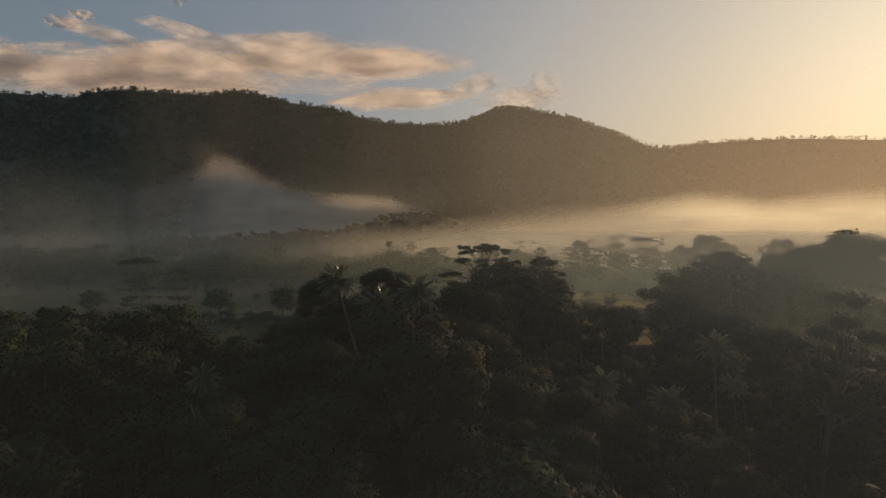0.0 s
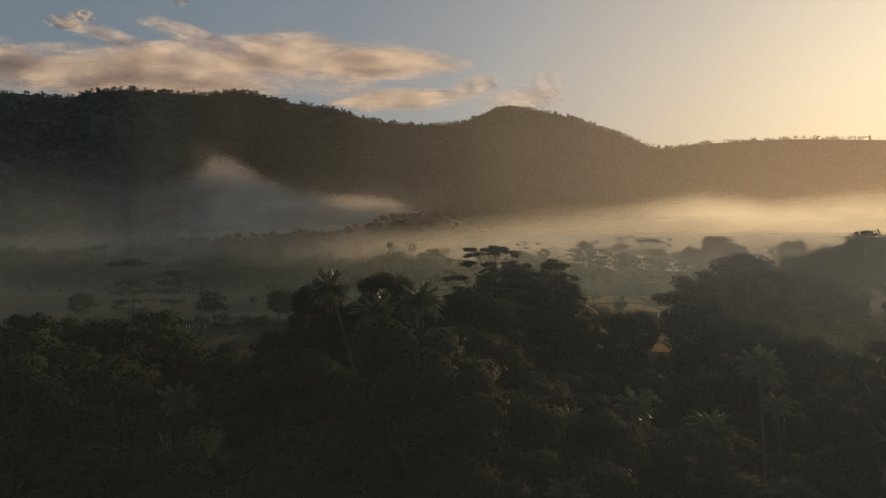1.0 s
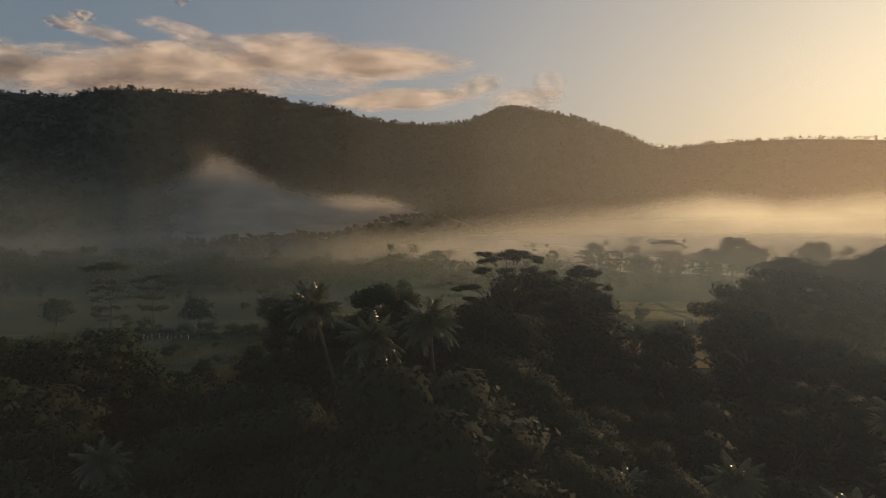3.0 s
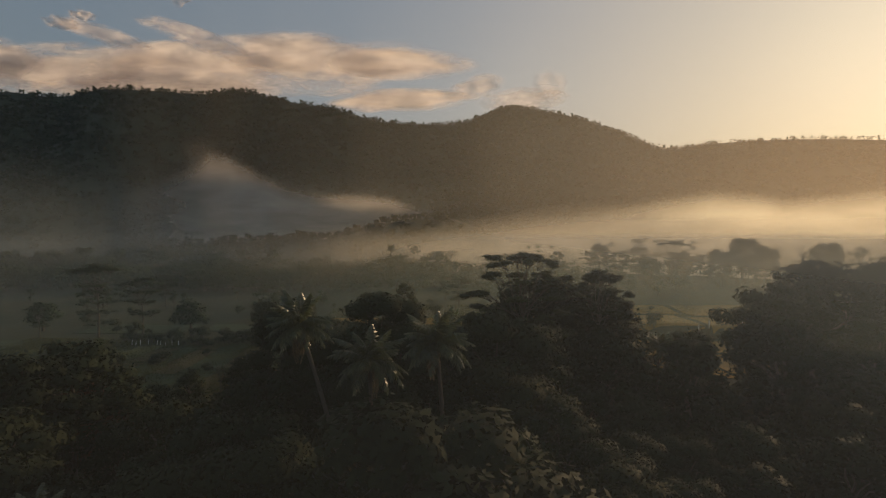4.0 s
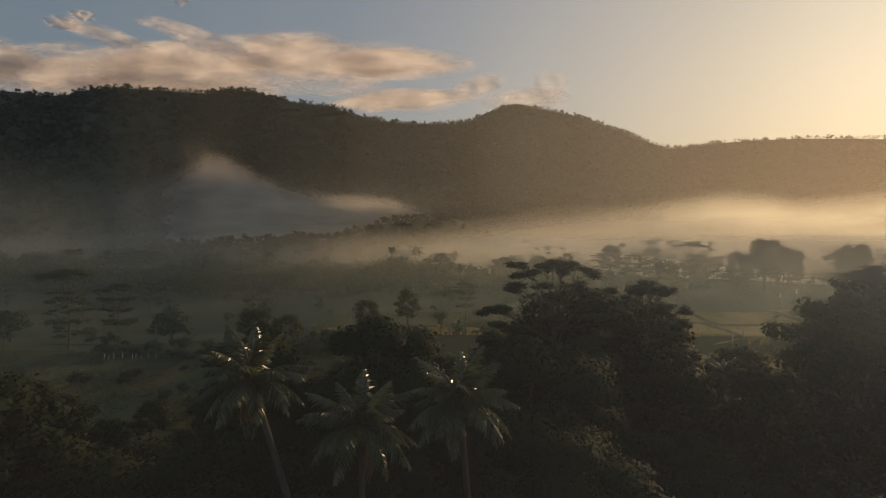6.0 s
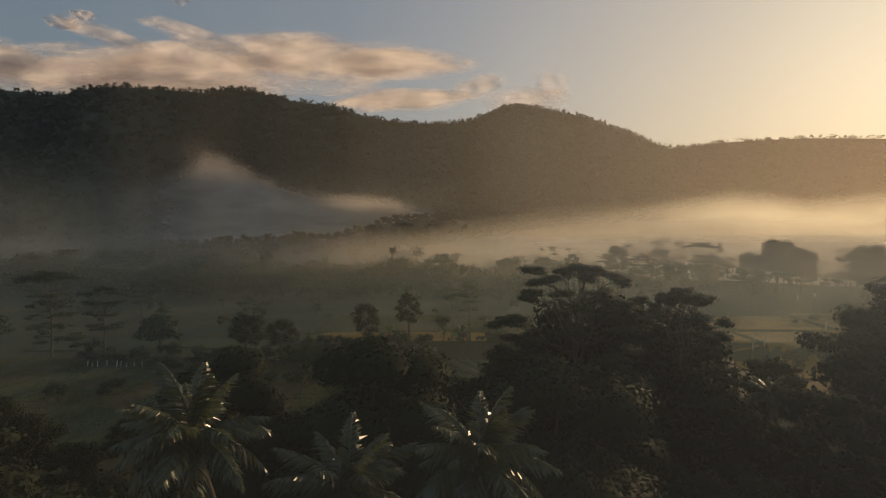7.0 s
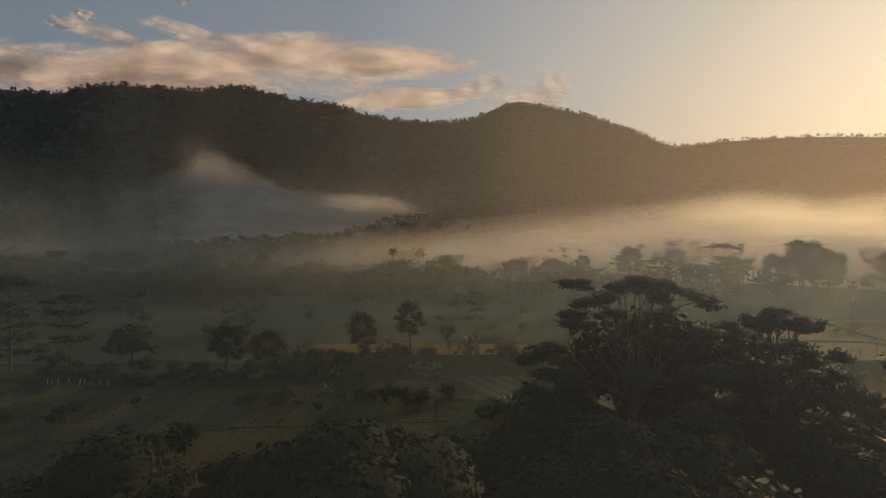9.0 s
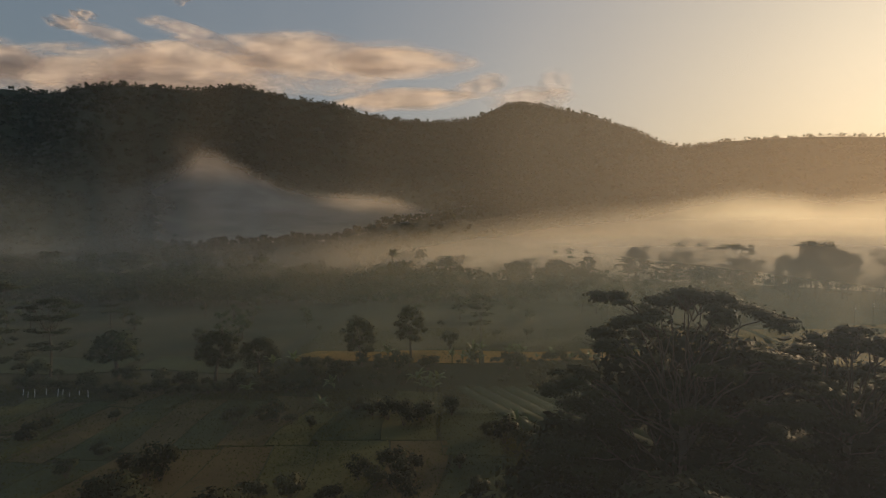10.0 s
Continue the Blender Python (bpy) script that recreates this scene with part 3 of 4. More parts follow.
def umbrella(seed, h, tiers, fork, mat, count=7000, size=0.5, trunk_r=0.34, pale=False, thick=0.36):
    """A flat-topped tree: slender forked limbs under thin level plates of feathery leaves. tiers: z, ring radius, plates, plate radius."""
    rng = np.random.default_rng(seed)
    root = new("umbrella_tree")
    pieces = [tube([(0, 0, -0.5), (0.25, 0.1, fork * 0.5), (0.1, 0.2, fork)], [trunk_r * 1.25, trunk_r, trunk_r * 0.8], 8)]
    plates = []
    for z, ring, n, pr in tiers:
        turn = rng.random() * 6.28
        for k in range(n):
            a = turn + 2 * math.pi * (k + 0.5 * rng.random()) / n
            r = ring * (0.8 + 0.35 * rng.random())
            px, py, pz, q = r * math.cos(a), r * math.sin(a), z + rng.normal() * (0.2 + thick * 0.25), pr * (0.75 + 0.5 * rng.random())
            for s in range(5):           # a plate is itself a few thin pads
                b, d = rng.random() * 6.28, q * 0.55 * math.sqrt(rng.random())
                plates.append((px + d * math.cos(b), py + d * math.sin(b), pz - d * 0.22 + rng.normal() * thick * 0.6, q * 0.44, q * 0.44, thick * (0.6 + 0.8 * rng.random())))
            base = (0.1, 0.2, fork * (0.86 + 0.14 * rng.random()) if z > fork else z * 0.8)
            pieces.append(limb(rng, base, (px * 0.75, py * 0.75, pz - 0.5), trunk_r * 0.22, 0.04, -0.06, 6))
            for s in range(2):
                b = rng.random() * 6.28
                pieces.append(limb(rng, (px * 0.6, py * 0.6, pz - 1.3), (px + q * 0.6 * math.cos(b), py + q * 0.6 * math.sin(b), pz), 0.06, 0.02, 0.0, 3))
    part("trunk", mesh_from("trunk", *join(pieces), BARK_PALE if pale else BARK, True), root, "slender trunk with fanned limbs")
    part("crown", leaf_mesh("crown", [leaves(rng, plates, count, size * 1.15, 0.2, 0.2)], mat), root)
    return root


def frond_mesh(rng, length, droop, width, mat):
    """One feather-shaped palm leaf along +x: arched rib, narrow leaflets hanging from both sides."""
    verts, faces = [], []
    n = 58

    def rib(f):
        return Vector((length * f * (1 - 0.12 * droop * f), 0.0, length * (0.28 * f - (0.28 + 0.55 * droop) * f * f)))
    v, q = tube([rib(k / 8) for k in range(9)], [0.07 - 0.0068 * k for k in range(9)], 5)
    verts += v
    faces += q
    for k in range(n):
        f = 0.14 + 0.86 * (k + 0.5) / n
        p = rib(f)
        d = (rib(min(1, f + 0.02)) - rib(f - 0.02)).normalized()
        reach = width * (math.sin(math.pi * (0.12 + 0.85 * f)) ** 0.7) * (0.6 + 0.6 * rng.random())
        for side in (-1, 1):
            if rng.random() < 0.16:
                continue
            out = Vector((d.x * 0.55, side * 0.85, d.z * 0.55 - 0.2 - 0.9 * droop * rng.random())).normalized()
            mid = p + out * reach * 0.55
            tip = p + out * reach + Vector((0, 0, -reach * (0.25 + 0.3 * rng.random())))
            wd = (d + Vector(rng.normal(size=3) * 0.5)) * 0.048
            i = len(verts)
            verts += [p - wd * 0.6, p + wd * 0.6, mid + wd, tip, mid - wd]
            faces += [(i, i + 1, i + 2, i + 4), (i + 4, i + 2, i + 3)]
    return mesh_from("frond", verts, faces, mat)


PRNG = np.random.default_rng(77)
FRONDS = [frond_mesh(PRNG, 3.5, d, 0.8, FROND) for d in (0.22, 0.38, 0.55, 0.75)]
FRONDS_DRY = [frond_mesh(PRNG, 3.2, 1.3, 0.6, FROND_DRY)]


def nut_cluster():
    bm = bmesh.new()
    for k in range(7):
        a = k * 0.9
        bmesh.ops.create_icosphere(bm, subdivisions=1, radius=0.15, matrix=Matrix.Translation((0.3 * math.cos(a), 0.3 * math.sin(a), -0.15 - 0.12 * (k % 3))))
    me = bpy.data.meshes.new("coconuts")
    bm.to_mesh(me)
    bm.free()
    me.materials.append(NUT)
    return me


NUT_MESH = nut_cluster()


def palm(seed, h, bend):
    """A coconut palm: ringed leaning trunk, a head of separate arching fronds, a few dry ones hanging."""
    rng = np.random.default_rng(seed)
    root = new("coconut_palm")
    pts, radii = [], []
    for k in range(15):
        f = k / 14
        pts.append((bend * (f ** 1.7), 0.3 * math.sin(f * 3), -0.4 + (h + 0.4) * f))
        radii.append(0.2 - 0.08 * f ** 0.6 + 0.015 * (k % 2) + (0.12 if k == 0 else 0))
    trunk = part("trunk", mesh_from("trunk", *tube(pts, radii, 8), BARK, True), root, "slender grey-brown ringed trunk")
    top = Vector(pts[-1])
    n = 32
    for k in range(n):
        f = k / n
        up = 82 - 112 * f + rng.normal() * 8                 # young fronds stand up, old ones hang
        me = FRONDS[min(3, int(f * 4 + rng.random() * 0.6))]
        m = Matrix.Translation(top) @ pose(0, 0, 0, 0, -up * 0.75, k * 137.5 + rng.normal() * 8) @ Matrix.Scale(0.6 + 0.22 * rng.random(), 4)
        part("frond", me, root, "", m)
    for k in range(3):
        m = Matrix.Translation(top - Vector((0, 0, 0.2))) @ pose(0, 0, 0, 0, 35 + 12 * rng.random(), rng.random() * 360) @ Matrix.Scale(0.62, 4)
        part("frond", FRONDS_DRY[0], root, "dry brown hanging frond", m)
    part("coconuts", NUT_MESH, trunk, "cluster of green coconuts", Matrix.Translation(top))
    return root


def banana_leaf_mesh(rng, length, droop):
    verts, faces = [], []
    for k in range(9):
        f = k / 8
        w = 0.34 * math.sin(math.pi * min(1, 0.08 + 0.9 * f)) ** 0.6
        x, z = length * f * (1 - 0.25 * droop * f), length * (0.75 * f - (0.45 + 0.5 * droop) * f * f)
        verts += [(x, -w, z - w * 0.35 + 0.03 * rng.normal()), (x, 0, z), (x, w, z - w * 0.35 + 0.03 * rng.normal())]
    for k in range(8):
        a = k * 3
        faces += [(a, a + 1, a + 4, a + 3), (a + 1, a + 2, a + 5, a + 4)]
    return mesh_from("leaf", verts, faces, BANANA)


BANANA_LEAVES = [banana_leaf_mesh(PRNG, 2.5, d) for d in (0.2, 0.6, 1.0)]


def banana(seed, h):
    rng = np.random.default_rng(seed)
    root = new("banana_plant")
    part("stem", mesh_from("stem", *tube([(0, 0, -0.2), (0.03, 0, h * 0.5), (0, 0.05, h)], [0.16, 0.12, 0.08], 7), BUND, True), root)
    for k in range(8):
        part("leaf", BANANA_LEAVES[k % 3], root, "", Matrix.Translation((0, 0, h * (0.9 + 0.1 * rng.random()))) @ pose(0, 0, 0, 0, -28 + 14 * rng.normal(), k * 137 + 20 * rng.normal()))
    return root


def shrub(seed, h, w, mat, count=520):
    rng = np.random.default_rng(seed)
    root = new("shrub")
    pieces, clumps = [], []
    for k in range(7):
        a, r = k * 2.4, w * 0.36 * rng.random() ** 0.5
        c = (r * math.cos(a), r * math.sin(a), h * (0.35 + 0.45 * rng.random()))
        clumps.append((*c, w * 0.25, w * 0.25, h * 0.24))
        pieces.append(limb(rng, (0, 0, -0.2), c, 0.05, 0.015, 0.05, 3))
    part("stems", mesh_from("stems", *join(pieces), BARK), root)
    part("foliage", leaf_mesh("foliage", [leaves(rng, clumps, count, 0.42, 0.1, 0.4)], mat), root)
    return root


def bare_tree(seed, h):
    """A leafless pale tree with thin forked branches."""
    rng = np.random.default_rng(seed)
    root = new("bare_tree")
    pieces = [tube([(0, 0, -0.4), (0.1, 0, h * 0.35), (0, 0.1, h * 0.6)], [0.16, 0.12, 0.09], 7)]
    for k in range(9):
        a, z = k * 2.4, h * (0.35 + 0.25 * rng.random())
        e = Vector((math.cos(a) * h * 0.14, math.sin(a) * h * 0.14, h * (0.75 + 0.25 * rng.random())))
        pieces.append(limb(rng, (0, 0, z), e, 0.06, 0.02, -0.08, 5))
        for s in range(3):
            b = rng.random() * 6.28
            pieces.append(limb(rng, e * 0.85, e + Vector((math.cos(b), math.sin(b), 0.8)) * h * 0.06, 0.03, 0.01, 0, 3))
    part("trunk", mesh_from("trunk", *join(pieces), BARK_PALE, True), root, "bare pale trunk and twigs")
    return root


def stand(ob, x, y, turn=0.0, scale=1.0, z=None):
    """Where a plant stands on the ground."""
    return pose(x, y, ground_z(x, y) if z is None else z, 0, 0, turn) @ Matrix.Scale(scale, 4)


def plant(template, x, y, turn=0.0, scale=1.0):
    return copy_thing(template, stand(template, x, y, turn, scale / template.scale.x))


def place(ob, x, y, turn=0.0, scale=1.0):
    ob.matrix_basis = stand(ob, x, y, turn, scale)
    return ob


# the large flat-topped tree at the edge of the fields, and its neighbour
big = umbrella(3, 28.5, [(29.0, 1.5, 4, 2.0), (27.9, 4.3, 7, 2.0), (25.8, 5.9, 7, 2.1), (23.2, 6.9, 7, 2.2), (20.6, 7.4, 8, 2.8), (18.2, 7.0, 8, 3.2), (15.2, 6.2, 8, 3.6), (11, 5.5, 7, 3.6)], 21.0, LEAF_FEATHER, 80000, 0.2, 0.3, False, 0.33)
tagged(place(big, 8.6, 109, 20), "tall flat-topped tree with layered feathery crown at the field edge", "tree")
neighbour = umbrella(14, 26, [(25.2, 0.4, 2, 1.5), (24.0, 1.9, 5, 1.6), (22.2, 3.1, 6, 1.8), (19.9, 3.9, 7, 2.0), (17.4, 4.4, 7, 2.2), (14.6, 4.8, 7, 3.0), (11.0, 4.9, 6, 3.2)], 19, LEAF_FEATHER, 56000, 0.2, 0.26, False, 0.4)
tagged(place(neighbour, 20.5, 110.5, 75, 1.05), "tall tree with tiered feathery crown beside a flat-topped tree", "tree")

# two flat-topped trees beyond the left fields
left_a = umbrella(31, 19.5, [(19.0, 2.2, 4, 3.2), (18.3, 5.4, 7, 2.9), (14.2, 2.6, 5, 2.4), (12.2, 3.6, 6, 2.4), (9.8, 3.8, 6, 2.5), (7.0, 3.6, 5, 2.6), (4.5, 3.2, 5, 2.6)], 12, LEAF_FEATHER, 14000, 0.3, 0.24, False, 0.2)
tagged(place(left_a, -106, 188, 0, 1.12), "flat-topped tree with two leaf tiers standing in haze", "tree", "hazy field trees")
left_b = umbrella(36, 16.5, [(16.0, 1.8, 4, 2.7), (15.0, 4.0, 6, 2.4), (12.6, 3.6, 6, 2.4), (9.8, 3.0, 5, 2.3), (7.0, 3.0, 5, 2.4)], 9.5, LEAF_FEATHER, 10000, 0.3, 0.2, False, 0.22)
tagged(place(left_b, -95, 192, 40, 1.08), "small flat-topped tree with layered crown standing in haze", "tree", "hazy field trees")
FLAT = "hazy flat-topped tree on the valley floor"
for x, y, s, a in ((-122, 186, 0.62, 60), (79, 285, 1.08, 10), (111, 298, 1.3, 100), (2, 214, 0.75, 200), (76, 322, 1.0, 250), (-118, 250, 0.8, 140), (165, 330, 1.3, 30)):
    tagged(plant(left_b if s < 1.2 else left_a, x, y, a, s if s < 1.2 else s * 0.9), FLAT, "tree", "hazy field trees")

# a slender flat-topped tree that stands out of the sunward grove
spire = umbrella(41, 25.6, [(25.4, 1.3, 3, 1.5), (24.7, 3.0, 5, 1.5), (21.5, 2.4, 4, 1.9), (18, 3.0, 5, 2.3), (14, 3.4, 5, 2.6)], 20, LEAF_FEATHER, 12000, 0.28, 0.24, False, 0.25)
tagged(place(spire, 76.4, 143.2, 0), "slender flat-topped tree above a hazy grove", "tree")

# two slim young trees on the terrace
slim_a = broadleaf(51, 13.2, 6.0, LEAF_OLIVE, 1500, 0.5)
tagged(place(slim_a, -14.8, 192, 0), "slim young tree with a bare stem on the golden terrace", "tree", "slim terrace trees")
slim_b = broadleaf(53, 10.8, 6.4, LEAF_OLIVE, 1500, 0.5)
tagged(place(slim_b, -25.5, 190, 30), "slim young tree with a ragged crown on the golden terrace", "tree", "slim terrace trees")

# round-headed trees: a few kinds, then many of each
KINDS = [broadleaf(101, 16, 10.5, LEAF_DARK, 4600, 0.43), broadleaf(102, 18, 11, LEAF_DARK, 5200, 0.43), broadleaf(103, 14, 11.5, LEAF_OLIVE, 4600, 0.43),
         broadleaf(104, 17, 8, LEAF_DARK, 3600, 0.43), broadleaf(105, 12, 9, LEAF_OLIVE, 3600, 0.43), broadleaf(106, 20, 12, LEAF_DARK, 5600, 0.45),
         broadleaf(107, 15, 8, LEAF_FAR, 1100, 0.75), broadleaf(108, 14, 10, LEAF_FAR, 1200, 0.75), broadleaf(109, 16, 7, LEAF_FAR, 1000, 0.75), broadleaf(110, 11, 9, LEAF_FAR, 1000, 0.75),
         broadleaf(121, 18, 10.5, LEAF_DARK, 18000, 0.25), broadleaf(122, 15, 10, LEAF_OLIVE, 16000, 0.25), broadleaf(123, 19, 9, LEAF_DARK, 16000, 0.25)]
HEIGHT = [16, 18, 14, 17, 12, 20, 15, 14, 16, 11, 18, 15, 19]      # the last three are the fine-leaved ones under the flight path
ROUND = "dark green round-headed tree in a dense grove"
FIRST = [(-3.2, 54.5, 23.6, 1), (56, 131, 22.5, 1), (57, 127, 18, 3), (65, 134, 21.5, 0)]
used = set()


def grove(x, y, h, kind, label=ROUND, group="grove trees"):
    if abs(x) < 24 and 38 < y < 104 and kind < 6:
        kind = 10 + kind % 3
    elif h / HEIGHT[kind] > 1.25:
        kind = 5
    s = 1.06 * h / HEIGHT[kind]
    a = random.random() * 360
    if kind not in used:
        used.add(kind)
        ob = place(KINDS[kind], x, y, a, s)
    else:
        ob = plant(KINDS[kind], x, y, a, s)
    return tagged(ob, label, "tree", group)


tagged(place(broadleaf(111, 27.6, 10, LEAF_DARK, 30000, 0.25), -9, 84.5, 0), ROUND, "tree", "grove trees")
tagged(place(broadleaf(113, 27, 8.5, LEAF_DARK, 26000, 0.25), -19.5, 86, 70), ROUND, "tree", "grove trees")
for x, y, h, kind in FIRST:
    grove(x, y, h, kind)
for x, y, h, kind in ((74, 141, 25, 5), (84, 146, 22, 1), (94, 150, 24, 3), (103, 152, 26, 5), (51, 66, 15, 2), (32, 105, 17, 3),
                      (-57, 189, 10.5, 4), (-48, 190, 8.5, 2), (-80, 192, 10, 9), (-130, 198, 9, 9), (145, 297, 23.2, 5), (132, 292, 18, 1), (158, 300, 19, 7), (120, 305, 17, 6),
                      (97, 293, 14, 7), (87, 344, 19, 6), (60, 330, 16, 8), (45, 336, 14, 7), (28, 345, 13, 9), (-6, 380, 14, 8), (175, 285, 17, 6), (190, 300, 21, 5), (112, 160, 18, 0),
                      (128, 182, 23, 1), (139, 184, 30, 5), (150, 180, 27, 3), (13, 117, 24, 3), (16, 112, 20, 0), (3.5, 113, 19.5, 3), (21, 107, 18, 2), (22, 116, 20, 0), (9, 105, 19, 1), (19, 118, 23, 3), (-1, 102, 19, 0), (6, 99, 20.5, 3), (-2, 108, 13, 4), (-14, 66, 18, 1), (-5, 68, 18.5, 3), (-20, 72, 18, 0), (2, 70, 17, 2), (-10, 80, 18, 0),
                      (-15, 86, 21, 3), (-3, 88, 20, 0), (3.5, 94.5, 22.5, 3), (-19, 80, 19, 2), (3, 86, 18, 1), (-11, 92, 18, 5), (10, 71, 13.5, 4), (8, 80, 16, 0), (48, 138, 11.5, 4), (44.5, 136, 10.5, 2)):
    grove(x, y, h, kind)

tagged(place(broadleaf(131, 12.6, 7.5, LEAF_RUST, 5200, 0.3), -52.4, 102.5, 0), "rust-brown leaved tree in a dark grove", "tree", "grove trees")
tagged(place(broadleaf(132, 11, 6.5, LEAF_RUST, 4200, 0.3), -45, 96, 0), "rust-brown leaved small tree in a dark grove", "tree", "grove trees")

# a tall crooked tree with a few separate leaf clumps
crooked = broadleaf(117, 27, 8.5, LEAF_DARK, 5200, 0.3, 0.5)
tagged(place(crooked, 43, 60.5, 40), "tall crooked tree with separate dark leaf clumps", "tree")

# the grove between the camera's way and the fields: lower towards the fields
rnd = random.Random(8)


def roof_height(x, y):
    """How high the grove grows here."""
    if x < -44 and y < 98:
        return rnd.uniform(13, 18.5)
    if x < -22:
        return rnd.uniform(10, 18) if y < 70 else rnd.uniform(8, 13) if y < 104 else rnd.uniform(6, 10.5)
    if x < 24:
        return rnd.uniform(9.5, 17.5) if y < 64 else rnd.uniform(12, 18.5) if 76 < y < 97 and x < 6 else rnd.uniform(10, 14) if y < 104 else rnd.uniform(7, 11)
    if 26 < x < 52 and y > 88:
        return rnd.uniform(3.5, 6.5)
    if y < 75:
        return rnd.uniform(6, 12.5)
    return rnd.uniform(9, 14) if y < 112 else rnd.uniform(13, 19)


spots = [(x, y) for x, y, h, kind in FIRST]
for _ in range(2600):
    y = rnd.uniform(33, 142)
    x = rnd.uniform(-1, 1) * (14 + 0.82 * y)
    if len(spots) > 225 or y > 126 and -150 < x < 44 or y > 119 and -14 < x < 44 or y > 122 and 44 < x < 66 or y > 1.6 * (138 - x) and x > 40 and y > 126 or any((x - a) ** 2 + (y - b) ** 2 < 4.9 ** 2 for a, b in spots):
        continue
    spots.append((x, y))
    grove(x, y, roof_height(x, y), rnd.randrange(6))

for _ in range(26):                           # undergrowth below the tall trees
    x = rnd.uniform(50, 92)
    grove(x, 0.62 * x + 74 + rnd.uniform(-5, 7), rnd.uniform(6, 10), rnd.randrange(3))

# hedges and scattered trees of the hazy valley floor
def build_hazy_trees():
    rng = np.random.default_rng(33)
    pieces, stems = [], []
    for _ in range(1250):
        y = rnd.uniform(228, 400)
        x = rnd.uniform(-0.95, 0.9) * y
        if noise.noise((x * 0.012, y * 0.03, 5)) < -0.12 or (50 < x < 145 and y < 255) or (-45 < x < 45 and y < 245) or (x < 40 and y < 320 and rng.random() < 0.88):
            continue
        h = rnd.uniform(5, 12) if x < 30 else rnd.uniform(6, 12) if y < 285 else 7 + 19 * rnd.random() ** 2.2
        if x > 30 and rng.random() < 0.35:
            continue
        w, z = h * rnd.uniform(0.42, 0.75), ground_z(x, y)
        clumps = []
        for k in range(rnd.randint(6, 11)):
            a, r = k * 2.4, w * 0.42 * rnd.random() ** 0.5
            c = w * rnd.uniform(0.14, 0.26)
            clumps.append((x + r * math.cos(a), y + r * math.sin(a), z + h * rnd.uniform(0.3, 0.95) - c * 0.4, c * 1.2, c * 1.2, c * rnd.uniform(0.5, 0.9)))
        pieces.append(leaves(rng, clumps, 240 if h < 12 else 360, 0.8, 0.15, 0.2))
        stems.append(tube([(x, y, z - 0.3), (x + 0.1, y, z + h * 0.7)], [0.2, 0.08], 5))
    tagged(new("hazy_trees", leaf_mesh("hazy_trees", pieces, LEAF_FAR)), "hedges and small trees fading into valley mist", "trees", kind="stuff")
    tagged(new("hazy_trunks", mesh_from("hazy_trunks", *join(stems), BARK)), "thin trunks of the hazy valley trees", "trees", kind="stuff")


build_hazy_trees()


def build_forest_belt():
    """The dark belt of forest that closes the fields on the shaded side."""
    rng = np.random.default_rng(47)
    pieces, stems = [], []
    for _ in range(1000):
        x = rng.uniform(-390, 62)
        y = 292 + 22 * noise.noise((x * 0.02, 2, 7)) + 105 * rng.random() ** 1.4 - 0.05 * x
        h = 7.5 + 5 * noise.noise((x * 0.03, y * 0.03, 1)) + 6.5 * rng.random() ** 2
        w, z = h * rng.uniform(0.6, 0.95), ground_z(x, y)
        clumps = []
        for k in range(8):
            a, r, c = k * 2.4 + rng.random(), w * 0.42 * rng.random() ** 0.5, w * rng.uniform(0.2, 0.3)
            clumps.append((x + r * math.cos(a), y + r * math.sin(a), z + h * (0.25 + 0.62 * rng.random()), c * 1.15, c * 1.15, c * 0.8))
        pieces.append(leaves(rng, clumps, 130, 1.25, 0.1, 0.5))
        stems.append(tube([(x, y, z - 0.3), (x + 0.1, y, z + h * 0.6)], [0.22, 0.1], 5))
    tagged(new("forest_belt", leaf_mesh("forest_belt", pieces, LEAF_FAR)), "dark belt of hazy forest behind the fields", "forest", kind="stuff")
    tagged(new("forest_trunks", mesh_from("forest_trunks", *join(stems), BARK)), "trunks of the hazy forest belt", "forest", kind="stuff")


build_forest_belt()

# coconut palms
PALMS = [palm(201, 20, 4.0), palm(202, 18, -1.4), palm(203, 16, 0.8)]
PH = [20, 18, 16]
PALM = "coconut palm with glinting fronds among dark trees"
for k, (x, y, h, kind, a) in enumerate(((-14.4, 72, 25.1, 0, 185), (-3.6, 74.5, 23.2, 1, 30), (-9.3, 75.5, 21.4, 2, 140), (31, 60.8, 18.8, 0, 80), (17.5, 58, 15.5, 1, 200), (23.5, 55, 14.5, 2, 10),
                                        (28.4, 107.5, 15.6, 2, 60), (70, 142, 22, 0, 20), (13, 66, 11.5, 2, 250), (36, 66, 13, 1, 300), (-40, 118, 9, 2, 100), (9, 48, 12, 2, 45),
                                        (-28, 62, 15, 1, 330), (78, 138, 18, 1, 20), (-33, 92, 9, 2, 75), (40, 73, 14, 0, 120), (-21, 100, 10, 2, 10))):
    s = h / PH[kind]
    lean = (4.0, -1.4, 0.8)[kind] * s
    x, y = x - lean * math.cos(radians(a)), y - lean * math.sin(radians(a))
    ob = place(PALMS[kind], x, y, a, s) if k in (0, 1, 2) else plant(PALMS[kind], x, y, a, s)
    tagged(ob, PALM, "palm tree", "coconut palms")

tagged(plant(PALMS[2], -34, 330, 0, 1.1), "lone slender palm rising out of the valley mist", "palm tree")
tagged(place(bare_tree(61, 15), -23.5, 55, 0), "bare pale tree with thin leafless branches", "tree")

# shrubs below the trees and along the field edges
SHRUBS = [shrub(301, 3.2, 4.0, LEAF_SHRUB), shrub(302, 2.4, 3.6, LEAF_OLIVE), shrub(303, 4.2, 4.6, LEAF_DARK), shrub(304, 3.0, 3.2, LEAF_SHRUB)]
